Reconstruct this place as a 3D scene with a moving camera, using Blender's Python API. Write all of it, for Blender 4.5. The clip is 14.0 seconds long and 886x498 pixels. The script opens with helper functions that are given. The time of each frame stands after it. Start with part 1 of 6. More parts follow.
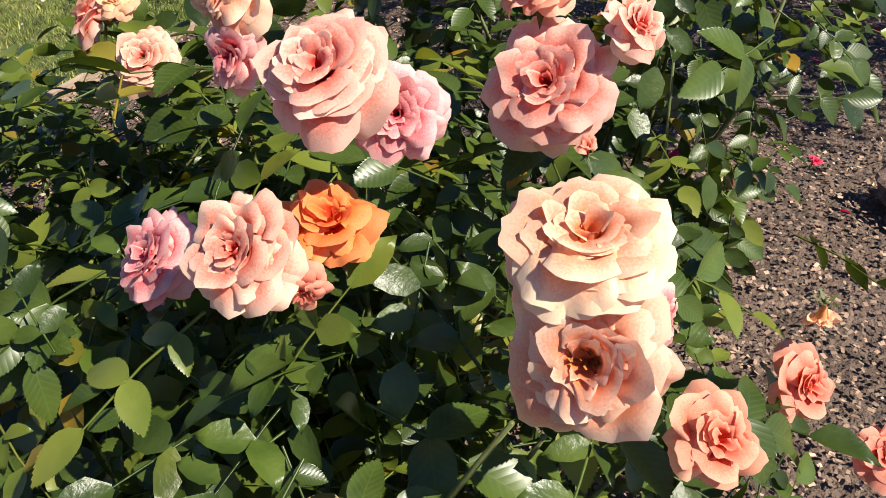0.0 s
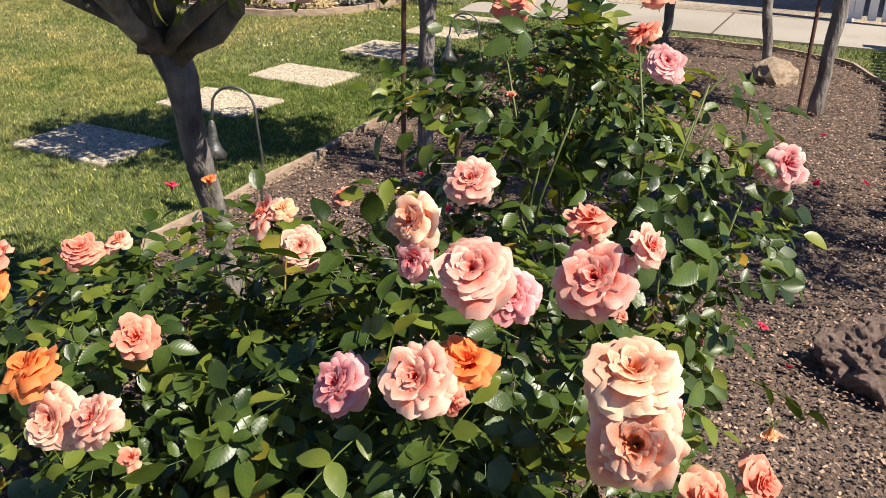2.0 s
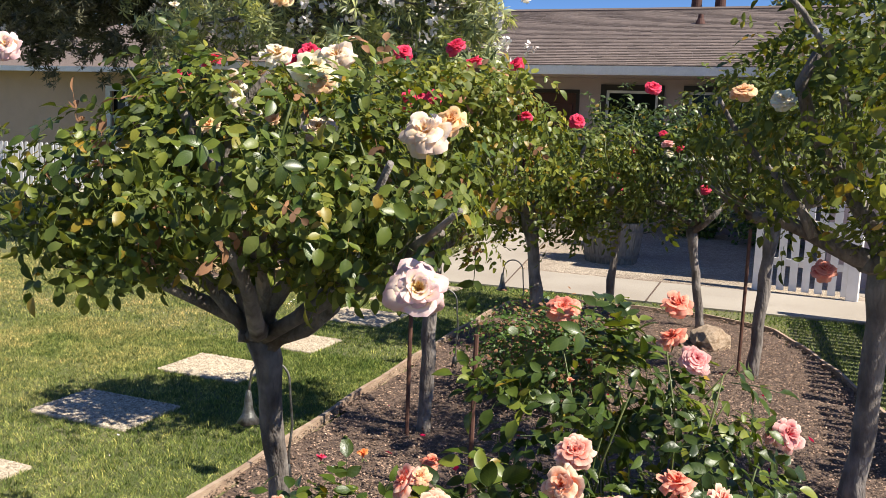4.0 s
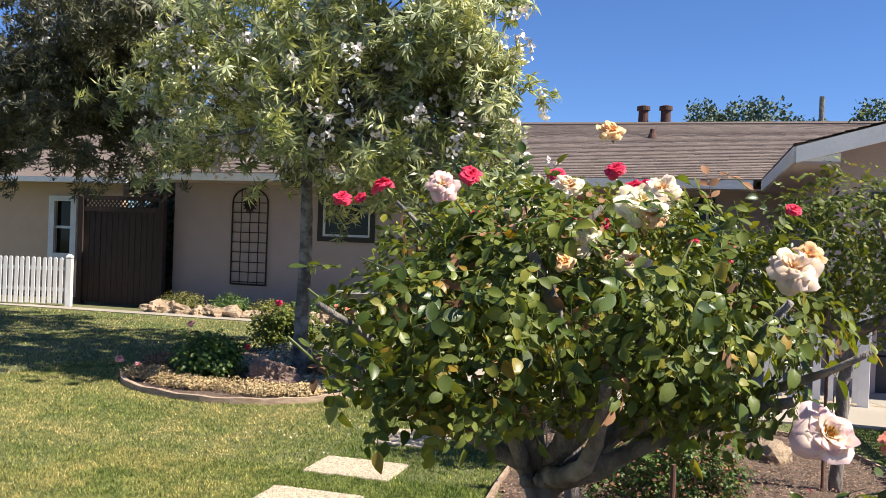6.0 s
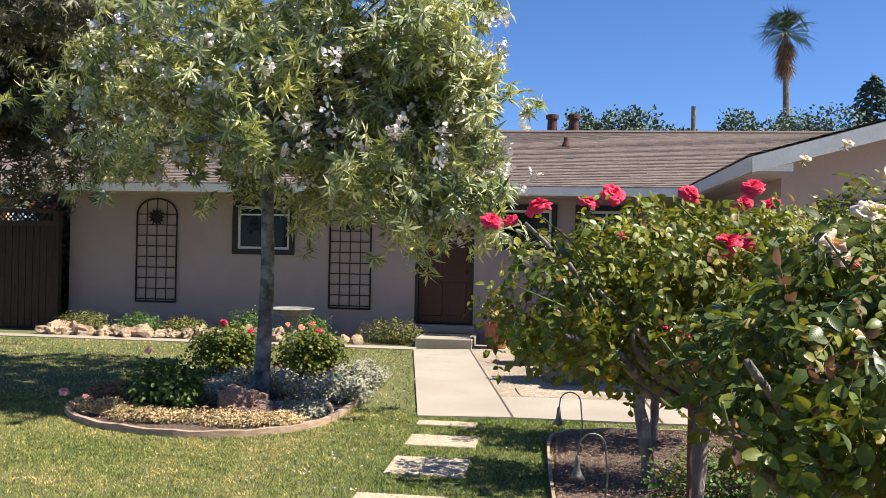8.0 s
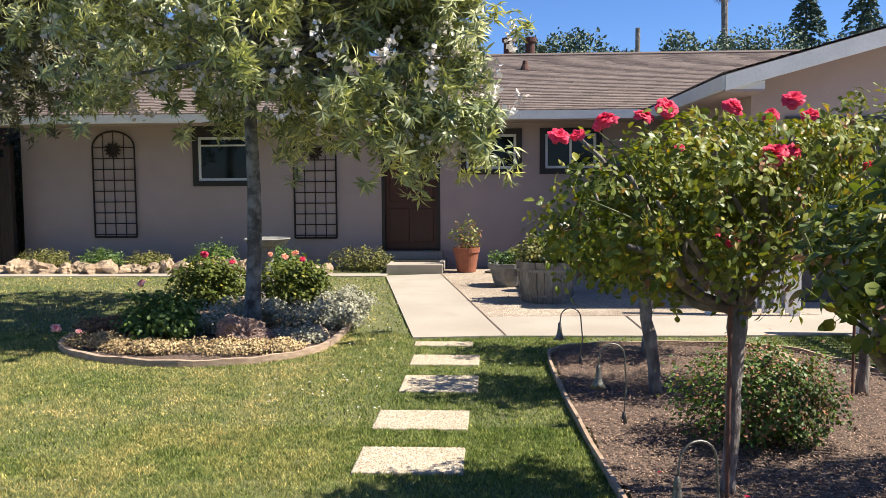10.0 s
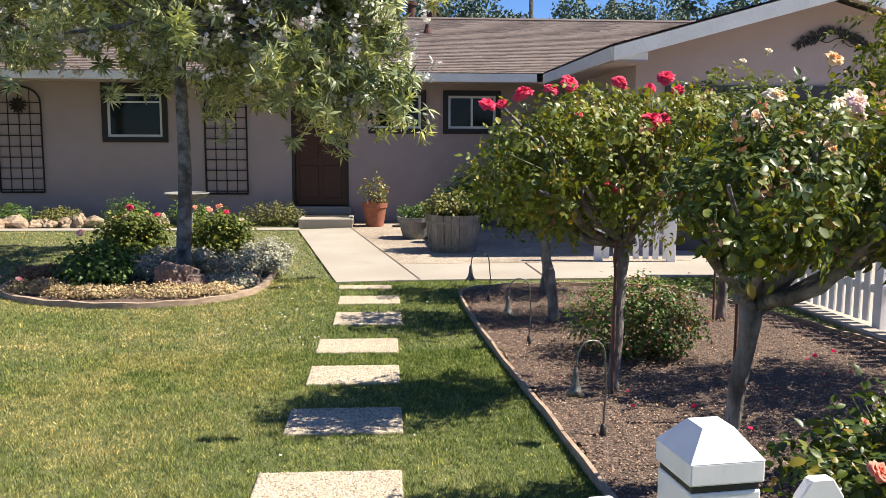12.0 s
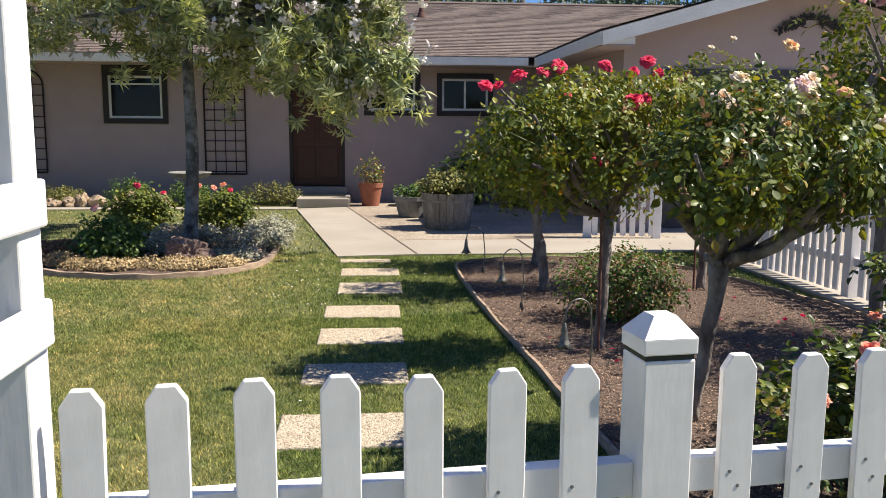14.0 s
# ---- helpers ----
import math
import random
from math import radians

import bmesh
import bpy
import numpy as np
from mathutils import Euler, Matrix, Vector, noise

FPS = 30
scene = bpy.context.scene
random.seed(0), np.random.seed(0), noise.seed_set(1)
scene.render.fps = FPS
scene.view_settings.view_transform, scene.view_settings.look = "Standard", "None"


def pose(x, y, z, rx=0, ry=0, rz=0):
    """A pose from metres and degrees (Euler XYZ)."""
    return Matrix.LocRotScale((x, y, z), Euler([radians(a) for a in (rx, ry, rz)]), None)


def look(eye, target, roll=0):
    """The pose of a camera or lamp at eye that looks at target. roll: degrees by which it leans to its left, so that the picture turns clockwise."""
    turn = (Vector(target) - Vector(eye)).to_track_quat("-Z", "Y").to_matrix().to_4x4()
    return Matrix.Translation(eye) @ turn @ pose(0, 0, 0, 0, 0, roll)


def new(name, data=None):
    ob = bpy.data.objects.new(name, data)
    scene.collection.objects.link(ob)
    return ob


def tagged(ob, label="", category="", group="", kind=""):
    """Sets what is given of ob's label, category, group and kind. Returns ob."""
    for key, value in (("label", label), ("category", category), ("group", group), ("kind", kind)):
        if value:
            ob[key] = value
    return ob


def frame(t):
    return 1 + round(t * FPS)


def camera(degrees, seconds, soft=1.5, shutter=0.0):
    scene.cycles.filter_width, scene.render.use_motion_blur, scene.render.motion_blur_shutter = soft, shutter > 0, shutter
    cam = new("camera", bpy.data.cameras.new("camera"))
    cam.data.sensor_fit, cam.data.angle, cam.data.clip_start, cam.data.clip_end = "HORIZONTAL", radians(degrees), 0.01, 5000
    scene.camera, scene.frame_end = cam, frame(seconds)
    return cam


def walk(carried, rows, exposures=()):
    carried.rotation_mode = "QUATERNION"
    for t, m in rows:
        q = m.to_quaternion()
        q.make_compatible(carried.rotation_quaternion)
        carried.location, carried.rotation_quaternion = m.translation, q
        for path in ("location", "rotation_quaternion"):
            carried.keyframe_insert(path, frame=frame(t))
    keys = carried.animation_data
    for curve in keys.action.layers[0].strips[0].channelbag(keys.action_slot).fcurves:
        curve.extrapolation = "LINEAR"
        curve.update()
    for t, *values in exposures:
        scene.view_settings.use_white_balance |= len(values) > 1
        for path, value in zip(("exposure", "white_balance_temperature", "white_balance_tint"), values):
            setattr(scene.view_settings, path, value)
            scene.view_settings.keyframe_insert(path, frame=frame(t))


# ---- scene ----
cam = camera(54.2, 14.0, soft=0.8)

PATH_ROWS = [
    (0, (1.7, 1.117, 1.114), (0.876, 2.547, -0.015), -1.4),
    (0.5, (1.71, 1.038, 1.163), (0.859, 2.493, 0.087), -0.7),
    (1, (1.732, 0.947, 1.221), (0.881, 2.443, 0.202), -0.2),
    (1.5, (1.746, 0.849, 1.277), (0.904, 2.4, 0.336), 0.8),
    (2, (1.735, 0.702, 1.338), (0.911, 2.328, 0.515), 1.3),
    (2.4, (1.677, 0.568, 1.384), (0.886, 2.266, 0.684), 1.4),
    (2.5, (1.678, 0.524, 1.401), (0.881, 2.233, 0.735), 1.3),
    (3, (1.661, 0.382, 1.46), (0.843, 2.14, 0.971), 1.1),
    (3.2, (1.68, 0.337, 1.477), (0.86, 2.11, 1.049), 1.5),
    (5.3, (0.958, -0.071, 1.563), (0.382, 1.841, 1.456), 2.7),
    (5.5, (0.822, -0.035, 1.563), (0.233, 1.875, 1.489), 2.5),
    (6, (0.468, -0.139, 1.563), (-0.09, 1.782, 1.548), 2.1),
    (6.5, (0.139, -0.171, 1.58), (-0.316, 1.777, 1.574), 2.0),
    (7, (-0.17, -0.14, 1.61), (-0.561, 1.822, 1.629), 1.9),
    (7.2, (-0.289, -0.135, 1.623), (-0.642, 1.833, 1.653), 1.6),
    (9.3, (-1.205, 0.095, 1.59), (-1.366, 2.086, 1.486), 0.2),
    (9.5, (-1.228, 0.013, 1.591), (-1.371, 2.004, 1.468), -0.3),
    (10, (-1.246, -0.179, 1.562), (-1.352, 1.812, 1.406), -0.4),
    (10.5, (-1.274, -0.416, 1.568), (-1.329, 1.573, 1.366), -0.8),
    (11, (-1.392, -0.657, 1.577), (-1.379, 1.334, 1.383), -1.8),
    (11.5, (-1.454, -0.872, 1.559), (-1.376, 1.116, 1.348), -1.0),
    (12, (-1.498, -1.093, 1.557), (-1.358, 0.886, 1.308), 0.2),
    (12.5, (-1.585, -1.197, 1.556), (-1.353, 0.772, 1.289), -0.3),
    (13, (-1.658, -1.294, 1.56), (-1.357, 0.666, 1.304), -0.3),
    (13.5, (-1.625, -1.432, 1.539), (-1.373, 0.536, 1.287), 0.3),
    (14, (-1.599, -1.571, 1.524), (-1.437, 0.402, 1.238), 0.3),
]
PATH = [(t, look(eye, target, roll)) for t, eye, target, roll in PATH_ROWS]
walk(cam, PATH, exposures=[(0, 0.62), (1.5, 0.64), (3.0, 0.66), (5.5, 0.87), (9.5, 0.98), (11.0, 1.02), (12.5, 0.92), (14.0, 0.74)])

# ---- sky and sun ----
SUN_DIR = Vector((0.84, -0.04, 1.0)).normalized()
world = bpy.data.worlds.new("world")
scene.world = world
world.use_nodes = True
wn = world.node_tree
sky = wn.nodes.new("ShaderNodeTexSky")
sky.sky_type, sky.sun_disc = "NISHITA", False
sky.sun_elevation = math.asin(SUN_DIR.z)
sky.sun_rotation = math.atan2(SUN_DIR.x, SUN_DIR.y)
sky.altitude, sky.air_density, sky.dust_density, sky.ozone_density = 1200, 1.0, 0.0, 6.0
tint = wn.nodes.new("ShaderNodeMix")
tint.data_type, tint.blend_type = "RGBA", "MULTIPLY"
tint.inputs[0].default_value = 1.0
tint.inputs[7].default_value = (0.77, 0.93, 1.21, 1)
wn.links.new(sky.outputs[0], tint.inputs[6])
wn.links.new(tint.outputs[2], wn.nodes["Background"].inputs[0])
wn.nodes["Background"].inputs[1].default_value = 0.067
sun_data = bpy.data.lights.new("sun", "SUN")
sun_data.energy, sun_data.angle, sun_data.color = 5.0, radians(0.5), (1.0, 0.93, 0.80)
sun = new("sun", sun_data)
sun.rotation_mode = "QUATERNION"
sun.rotation_quaternion = SUN_DIR.to_track_quat("Z", "Y")
scene.view_settings.exposure = 0.86


# ---- materials ----
def ramp_node(nt, src, stops):
    r = nt.nodes.new("ShaderNodeValToRGB")
    el = r.color_ramp.elements
    while len(el) < len(stops):
        el.new(0.5)
    for e, (p, c) in zip(el, stops):
        e.position, e.color = p, (*c, 1)
    nt.links.new(src, r.inputs[0])
    return r.outputs[0]


def mix_node(nt, a, b, fac, blend="MIX"):
    m = nt.nodes.new("ShaderNodeMix")
    m.data_type, m.blend_type = "RGBA", blend
    for sock, v in ((m.inputs[6], a), (m.inputs[7], b), (m.inputs[0], fac)):
        if isinstance(v, (int, float)):
            sock.default_value = v
        elif isinstance(v, tuple):
            sock.default_value = (*v, 1)
        else:
            nt.links.new(v, sock)
    return m.outputs[2]


def noise_node(nt, scale, detail=4.0, kind="ShaderNodeTexNoise", coords="Object", rough=0.55, stretch=None):
    tc = nt.nodes.new("ShaderNodeTexCoord")
    n = nt.nodes.new(kind)
    n.inputs["Scale"].default_value = scale
    if kind == "ShaderNodeTexNoise":
        n.inputs["Detail"].default_value = detail
        n.inputs["Roughness"].default_value = rough
    src = tc.outputs[coords]
    if stretch:
        mp = nt.nodes.new("ShaderNodeMapping")
        mp.inputs["Scale"].default_value = stretch
        nt.links.new(src, mp.inputs[0])
        src = mp.outputs[0]
    nt.links.new(src, n.inputs["Vector"])
    return n


def material(name, c1, c2, scale=8.0, rough=0.8, metal=0.0, bump=0.3, bump_scale=None, dist=0.01, island=None,
             obj_random=0.0, fine=None, stretch=None, translucent=0.0, spec=0.5, big=None, tcol=None, detail=5.0):
    """A two-colour noise surface with relief; island: darker and lighter pieces; big: (scale, colour, amount) of large stains."""
    mat = bpy.data.materials.new(name)
    mat.use_nodes = True
    nt = mat.node_tree
    bs = nt.nodes["Principled BSDF"]
    n = noise_node(nt, scale, detail, stretch=stretch)
    col = ramp_node(nt, n.outputs[0], [(0.32, c1), (0.68, c2)])
    if fine:
        f = noise_node(nt, fine[0], 3.0, stretch=stretch)
        col = mix_node(nt, col, ramp_node(nt, f.outputs[0], [(0.35, (1 - fine[1],) * 3), (0.65, (1 + fine[1],) * 3)]), 1.0, "MULTIPLY")
    if big:
        b = noise_node(nt, big[0], 4.0)
        fac = ramp_node(nt, b.outputs[0], [(0.42, (0, 0, 0)), (0.62, (big[2],) * 3)])
        col = mix_node(nt, col, big[1], fac)
    if island:
        g = nt.nodes.new("ShaderNodeNewGeometry")
        col = mix_node(nt, col, ramp_node(nt, g.outputs["Random Per Island"], island), 1.0, "MULTIPLY")
    if obj_random:
        o = nt.nodes.new("ShaderNodeObjectInfo")
        col = mix_node(nt, col, ramp_node(nt, o.outputs["Random"], [(0, (1 - obj_random,) * 3), (1, (1 + obj_random,) * 3)]), 1.0, "MULTIPLY")
    nt.links.new(col, bs.inputs["Base Color"])
    bs.inputs["Metallic"].default_value = metal
    bs.inputs["Specular IOR Level"].default_value = spec
    rn = nt.nodes.new("ShaderNodeMapRange")
    rn.inputs["To Min"].default_value, rn.inputs["To Max"].default_value = max(rough - 0.12, 0.03), min(rough + 0.12, 1)
    nt.links.new(n.outputs[0], rn.inputs[0])
    nt.links.new(rn.outputs[0], bs.inputs["Roughness"])
    if bump:
        bn = noise_node(nt, bump_scale or scale * 4, 4.0, stretch=stretch)
        bp = nt.nodes.new("ShaderNodeBump")
        bp.inputs["Strength"].default_value, bp.inputs["Distance"].default_value = bump, dist
        nt.links.new(bn.outputs[0], bp.inputs["Height"])
        nt.links.new(bp.outputs[0], bs.inputs["Normal"])
    if translucent:
        tr = nt.nodes.new("ShaderNodeBsdfTranslucent")
        if tcol:
            nt.links.new(mix_node(nt, col, tcol, 1.0, "MULTIPLY"), tr.inputs[0])
        else:
            nt.links.new(col, tr.inputs[0])
        ms = nt.nodes.new("ShaderNodeMixShader")
        ms.inputs[0].default_value = translucent
        nt.links.new(bs.outputs[0], ms.inputs[1])
        nt.links.new(tr.outputs[0], ms.inputs[2])
        nt.links.new(ms.outputs[0], nt.nodes["Material Output"].inputs[0])
    return mat


def mottle(mat, scale, lo, hi, dry=None):
    """Small clumps in a surface's colour; dry: (x from, x to, colour) towards which it yellows across the plan."""
    nt = mat.node_tree
    bs = nt.nodes["Principled BSDF"]
    col = bs.inputs["Base Color"].links[0].from_socket
    out = [lk.to_socket for lk in col.links]
    new_col = mix_node(nt, col, ramp_node(nt, noise_node(nt, scale, 3.0).outputs[0], [(0.36, lo), (0.64, hi)]), 1.0, "MULTIPLY")
    if dry:
        tc = nt.nodes.new("ShaderNodeTexCoord")
        sp = nt.nodes.new("ShaderNodeSeparateXYZ")
        nt.links.new(tc.outputs["Object"], sp.inputs[0])
        mr = nt.nodes.new("ShaderNodeMapRange")
        mr.inputs["From Min"].default_value, mr.inputs["From Max"].default_value = dry[0], dry[1]
        nt.links.new(sp.outputs[0], mr.inputs[0])
        patch = ramp_node(nt, noise_node(nt, 1.9, 5.0).outputs[0], [(0.38, (0.1,) * 3), (0.6, (0.9,) * 3)])
        fac = mix_node(nt, mr.outputs[0], patch, 1.0, "MULTIPLY")
        new_col = mix_node(nt, new_col, mix_node(nt, new_col, dry[2], 1.0, "MULTIPLY"), fac)
    for sock in out:
        nt.links.new(new_col, sock)


def petal_material(name, base, body, tip, spread=0.12):
    """Petals: one colour at the base, one on the body, one at the rim, by each petal's own length."""
    mat = bpy.data.materials.new(name)
    mat.use_nodes = True
    nt = mat.node_tree
    bs = nt.nodes["Principled BSDF"]
    at = nt.nodes.new("ShaderNodeAttribute")
    at.attribute_name = "along"
    n = noise_node(nt, 60.0, 4.0)
    ad = nt.nodes.new("ShaderNodeMath")
    ad.operation = "MULTIPLY_ADD"
    ad.inputs[1].default_value = 0.5
    nt.links.new(n.outputs[0], ad.inputs[0])
    sb = nt.nodes.new("ShaderNodeMath")
    sb.operation = "SUBTRACT"
    sb.inputs[1].default_value = 0.25
    nt.links.new(at.outputs["Fac"], sb.inputs[0])
    nt.links.new(sb.outputs[0], ad.inputs[2])
    col = ramp_node(nt, ad.outputs[0], [(0.3, base), (0.62, body), (0.86, tip)])
    g = nt.nodes.new("ShaderNodeNewGeometry")
    o = nt.nodes.new("ShaderNodeObjectInfo")
    col = mix_node(nt, col, ramp_node(nt, g.outputs["Random Per Island"], [(0, (1 - spread, 1 - 2 * spread, 1 - 2 * spread)), (1, (1 + spread, 1 + spread, 1 + spread))]), 1.0, "MULTIPLY")
    col = mix_node(nt, col, ramp_node(nt, o.outputs["Random"], [(0, (1.0, 0.91, 0.93)), (1, (1.0, 1.05, 0.97))]), 1.0, "MULTIPLY")
    nt.links.new(col, bs.inputs["Base Color"])
    bs.inputs["Roughness"].default_value = 0.55
    bs.inputs["Specular IOR Level"].default_value = 0.25
    w = noise_node(nt, 220.0, 2.0)
    bp = nt.nodes.new("ShaderNodeBump")
    bp.inputs["Strength"].default_value, bp.inputs["Distance"].default_value = 0.25, 0.002
    nt.links.new(w.outputs[0], bp.inputs["Height"])
    nt.links.new(bp.outputs[0], bs.inputs["Normal"])
    tr = nt.nodes.new("ShaderNodeBsdfTranslucent")
    nt.links.new(col, tr.inputs[0])
    ms = nt.nodes.new("ShaderNodeMixShader")
    ms.inputs[0].default_value = 0.3
    nt.links.new(bs.outputs[0], ms.inputs[1])
    nt.links.new(tr.outputs[0], ms.inputs[2])
    nt.links.new(ms.outputs[0], nt.nodes["Material Output"].inputs[0])
    return mat


LEAFY = [(0, (0.5, 0.58, 0.52)), (0.5, (1, 1, 1)), (0.93, (1.35, 1.3, 1.0)), (1, (2.1, 1.6, 1.0))]
M = {
    "lawn": material("lawn_soil", (0.06, 0.085, 0.025), (0.13, 0.135, 0.05), 1.3, 0.95, bump=0.6, bump_scale=60, big=(0.7, (0.2, 0.18, 0.085), 0.6)),
    "grass": material("grass_blade", (0.15, 0.215, 0.05), (0.275, 0.32, 0.105), 0.9, 0.6, bump=0, translucent=0.3, spec=0.25,
                      island=[(0, (0.28, 0.36, 0.3)), (0.5, (0.95, 1.0, 0.9)), (0.85, (1.5, 1.4, 1.3)), (1, (3.0, 2.3, 2.4))]),
    "mulch": material("mulch_soil", (0.085, 0.055, 0.04), (0.22, 0.15, 0.115), 30, 0.95, bump=1.0, bump_scale=90, dist=0.02),
    "chip": material("mulch_chip", (0.25, 0.165, 0.12), (0.46, 0.34, 0.26), 20, 0.9, bump=0.2,
                     island=[(0, (0.3, 0.27, 0.25)), (0.6, (0.8, 0.76, 0.72)), (0.93, (1.2, 1.1, 1.0)), (1, (1.9, 1.7, 1.6))]),
    "paver": material("pebble_paver", (0.34, 0.27, 0.19), (0.57, 0.49, 0.37), 55, 0.85, bump=0.8, bump_scale=110, dist=0.008, fine=(160, 0.3)),
    "pebble": material("paver_pebble", (0.38, 0.32, 0.24), (0.6, 0.52, 0.41), 40, 0.7, bump=0,
                       island=[(0, (0.5, 0.42, 0.36)), (0.5, (1, 0.97, 0.92)), (1, (1.35, 1.3, 1.25))]),
    "concrete": material("concrete", (0.36, 0.31, 0.255), (0.46, 0.41, 0.345), 2.2, 0.85, bump=0.25, bump_scale=80, fine=(90, 0.1), big=(1.1, (0.3, 0.25, 0.2), 0.5)),
    "aggregate": material("exposed_aggregate", (0.3, 0.235, 0.175), (0.6, 0.5, 0.39), 26, 0.9, bump=1.0, bump_scale=60, dist=0.02, fine=(70, 0.45), big=(0.8, (0.22, 0.16, 0.12), 0.5)),
    "stucco": material("mauve_stucco", (0.40, 0.315, 0.31), (0.44, 0.35, 0.34), 3.0, 0.9, bump=0.45, bump_scale=70, dist=0.006, fine=(90, 0.06), big=(0.6, (0.40, 0.32, 0.29), 0.5)),
    "stucco_peach": material("peach_stucco", (0.60, 0.42, 0.29), (0.65, 0.46, 0.32), 3.0, 0.9, bump=0.45, bump_scale=70, dist=0.006, fine=(90, 0.06)),
    "trim": material("white_trim", (0.72, 0.71, 0.68), (0.8, 0.79, 0.77), 4.0, 0.55, bump=0.1, fine=(40, 0.04)),
    "white": material("white_fence_paint", (0.82, 0.785, 0.765), (0.88, 0.85, 0.835), 5.0, 0.5, bump=0.3, bump_scale=30, dist=0.003, stretch=(1, 1, 0.2), big=(9.0, (0.5, 0.49, 0.46), 0.18)),
    "dark_trim": material("dark_brown_trim", (0.014, 0.009, 0.009), (0.026, 0.017, 0.016), 8, 0.5, bump=0.1),
    "dark_wood": material("dark_gate_boards", (0.022, 0.013, 0.01), (0.06, 0.036, 0.026), 6, 0.8, bump=0.4, stretch=(8, 8, 0.6), island=[(0, (0.6, 0.6, 0.6)), (1, (1.4, 1.3, 1.2))]),
    "door": material("red_brown_door", (0.045, 0.009, 0.007), (0.075, 0.016, 0.01), 7, 0.4, bump=0.15, stretch=(8, 8, 0.7)),
    "shingle": material("asphalt_shingle", (0.14, 0.105, 0.09), (0.22, 0.17, 0.145), 40, 0.95, bump=0.4, bump_scale=180, island=[(0, (0.78, 0.77, 0.75)), (0.5, (0.97, 0.97, 0.97)), (1, (1.15, 1.14, 1.12))]),
    "fascia": material("roof_edge", (0.3, 0.27, 0.25), (0.4, 0.37, 0.34), 12, 0.8),
    "iron": material("dark_iron", (0.02, 0.016, 0.015), (0.06, 0.04, 0.035), 30, 0.6, metal=0.6, bump=0.2),
    "rust": material("rusty_vent", (0.07, 0.03, 0.025), (0.13, 0.06, 0.045), 20, 0.8, metal=0.2, bump=0.2),
    "pewter": material("weathered_copper", (0.10, 0.095, 0.085), (0.24, 0.24, 0.225), 40, 0.45, metal=0.7, bump=0.3),
    "bark": material("grey_bark", (0.12, 0.1, 0.088), (0.38, 0.335, 0.3), 14, 0.9, bump=1.0, bump_scale=45, dist=0.02, stretch=(1, 1, 0.35), big=(7, (0.06, 0.045, 0.038), 0.5)),
    "tree_bark": material("mottled_tree_bark", (0.045, 0.036, 0.03), (0.17, 0.15, 0.13), 10, 0.9, bump=1.0, bump_scale=40, dist=0.02, stretch=(1, 1, 0.4), big=(9, (0.36, 0.34, 0.31), 0.75)),
    "stake": material("rusted_stake", (0.10, 0.045, 0.03), (0.17, 0.08, 0.055), 30, 0.85, bump=0.2),
    "cane": material("green_cane", (0.06, 0.09, 0.02), (0.16, 0.17, 0.05), 30, 0.5, bump=0.1),
    "rose_leaf": material("rose_leaf", (0.03, 0.054, 0.01), (0.075, 0.112, 0.022), 16, 0.36, bump=0.35, bump_scale=130, dist=0.003, translucent=0.22, spec=0.5, obj_random=0.25,
                          island=LEAFY, tcol=(1.6, 1.5, 0.5)),
    "rose_leaf_old": material("old_tree_rose_leaf", (0.06, 0.09, 0.02), (0.19, 0.22, 0.05), 6, 0.55, bump=0.3, bump_scale=130, dist=0.003, spec=0.25, translucent=0.28, island=LEAFY, tcol=(1.6, 1.4, 0.5)),
    "lime_leaf": material("yellow_green_rose_leaf", (0.08, 0.115, 0.018), (0.28, 0.29, 0.05), 3, 0.48, bump=0, spec=0.35, translucent=0.32, island=LEAFY, tcol=(1.5, 1.4, 0.5)),
    # darker than willow_leaf: the left tree's shade is put into the leaf colour
    "shade_leaf": material("shade_toned_olive_leaf", (0.06, 0.07, 0.04), (0.2, 0.2, 0.12), 1.5, 0.55, bump=0, translucent=0.2, island=[(0, (0.5, 0.5, 0.5)), (1, (1.5, 1.4, 1.3))]),
    "leaf_young": material("young_rose_leaf", (0.11, 0.17, 0.025), (0.24, 0.29, 0.05), 12, 0.4, bump=0.2, bump_scale=130, dist=0.003, translucent=0.3,
                           island=[(0, (0.55, 0.6, 0.5)), (0.75, (1.1, 1.0, 0.9)), (1, (2.0, 0.9, 0.7))], tcol=(1.5, 1.4, 0.5)),
    "willow_leaf": material("willow_leaf", (0.19, 0.23, 0.11), (0.58, 0.58, 0.37), 1.1, 0.42, bump=0, translucent=0.3,
                            island=[(0, (0.35, 0.42, 0.36)), (0.55, (1.0, 1.02, 0.95)), (1, (1.8, 1.7, 1.4))], tcol=(1.4, 1.35, 0.6)),
    "shrub_leaf": material("shrub_leaf", (0.055, 0.12, 0.02), (0.13, 0.2, 0.04), 5, 0.5, bump=0, translucent=0.25, island=LEAFY, tcol=(1.5, 1.4, 0.6)),
    "shrub_yellow": material("yellow_green_leaf", (0.13, 0.14, 0.03), (0.24, 0.24, 0.06), 5, 0.6, bump=0, translucent=0.25, island=[(0, (0.6, 0.6, 0.6)), (1, (1.3, 1.2, 1.1))]),
    "dry_leaf": material("dry_leaf", (0.22, 0.11, 0.055), (0.4, 0.22, 0.12), 10, 0.8, bump=0, translucent=0.2, island=[(0, (0.5, 0.5, 0.5)), (1, (1.4, 1.3, 1.2))]),
    "silver_leaf": material("silver_leaf", (0.24, 0.24, 0.16), (0.5, 0.47, 0.38), 10, 0.7, bump=0, translucent=0.15, island=[(0, (0.6, 0.62, 0.55)), (1, (1.3, 1.3, 1.3))]),
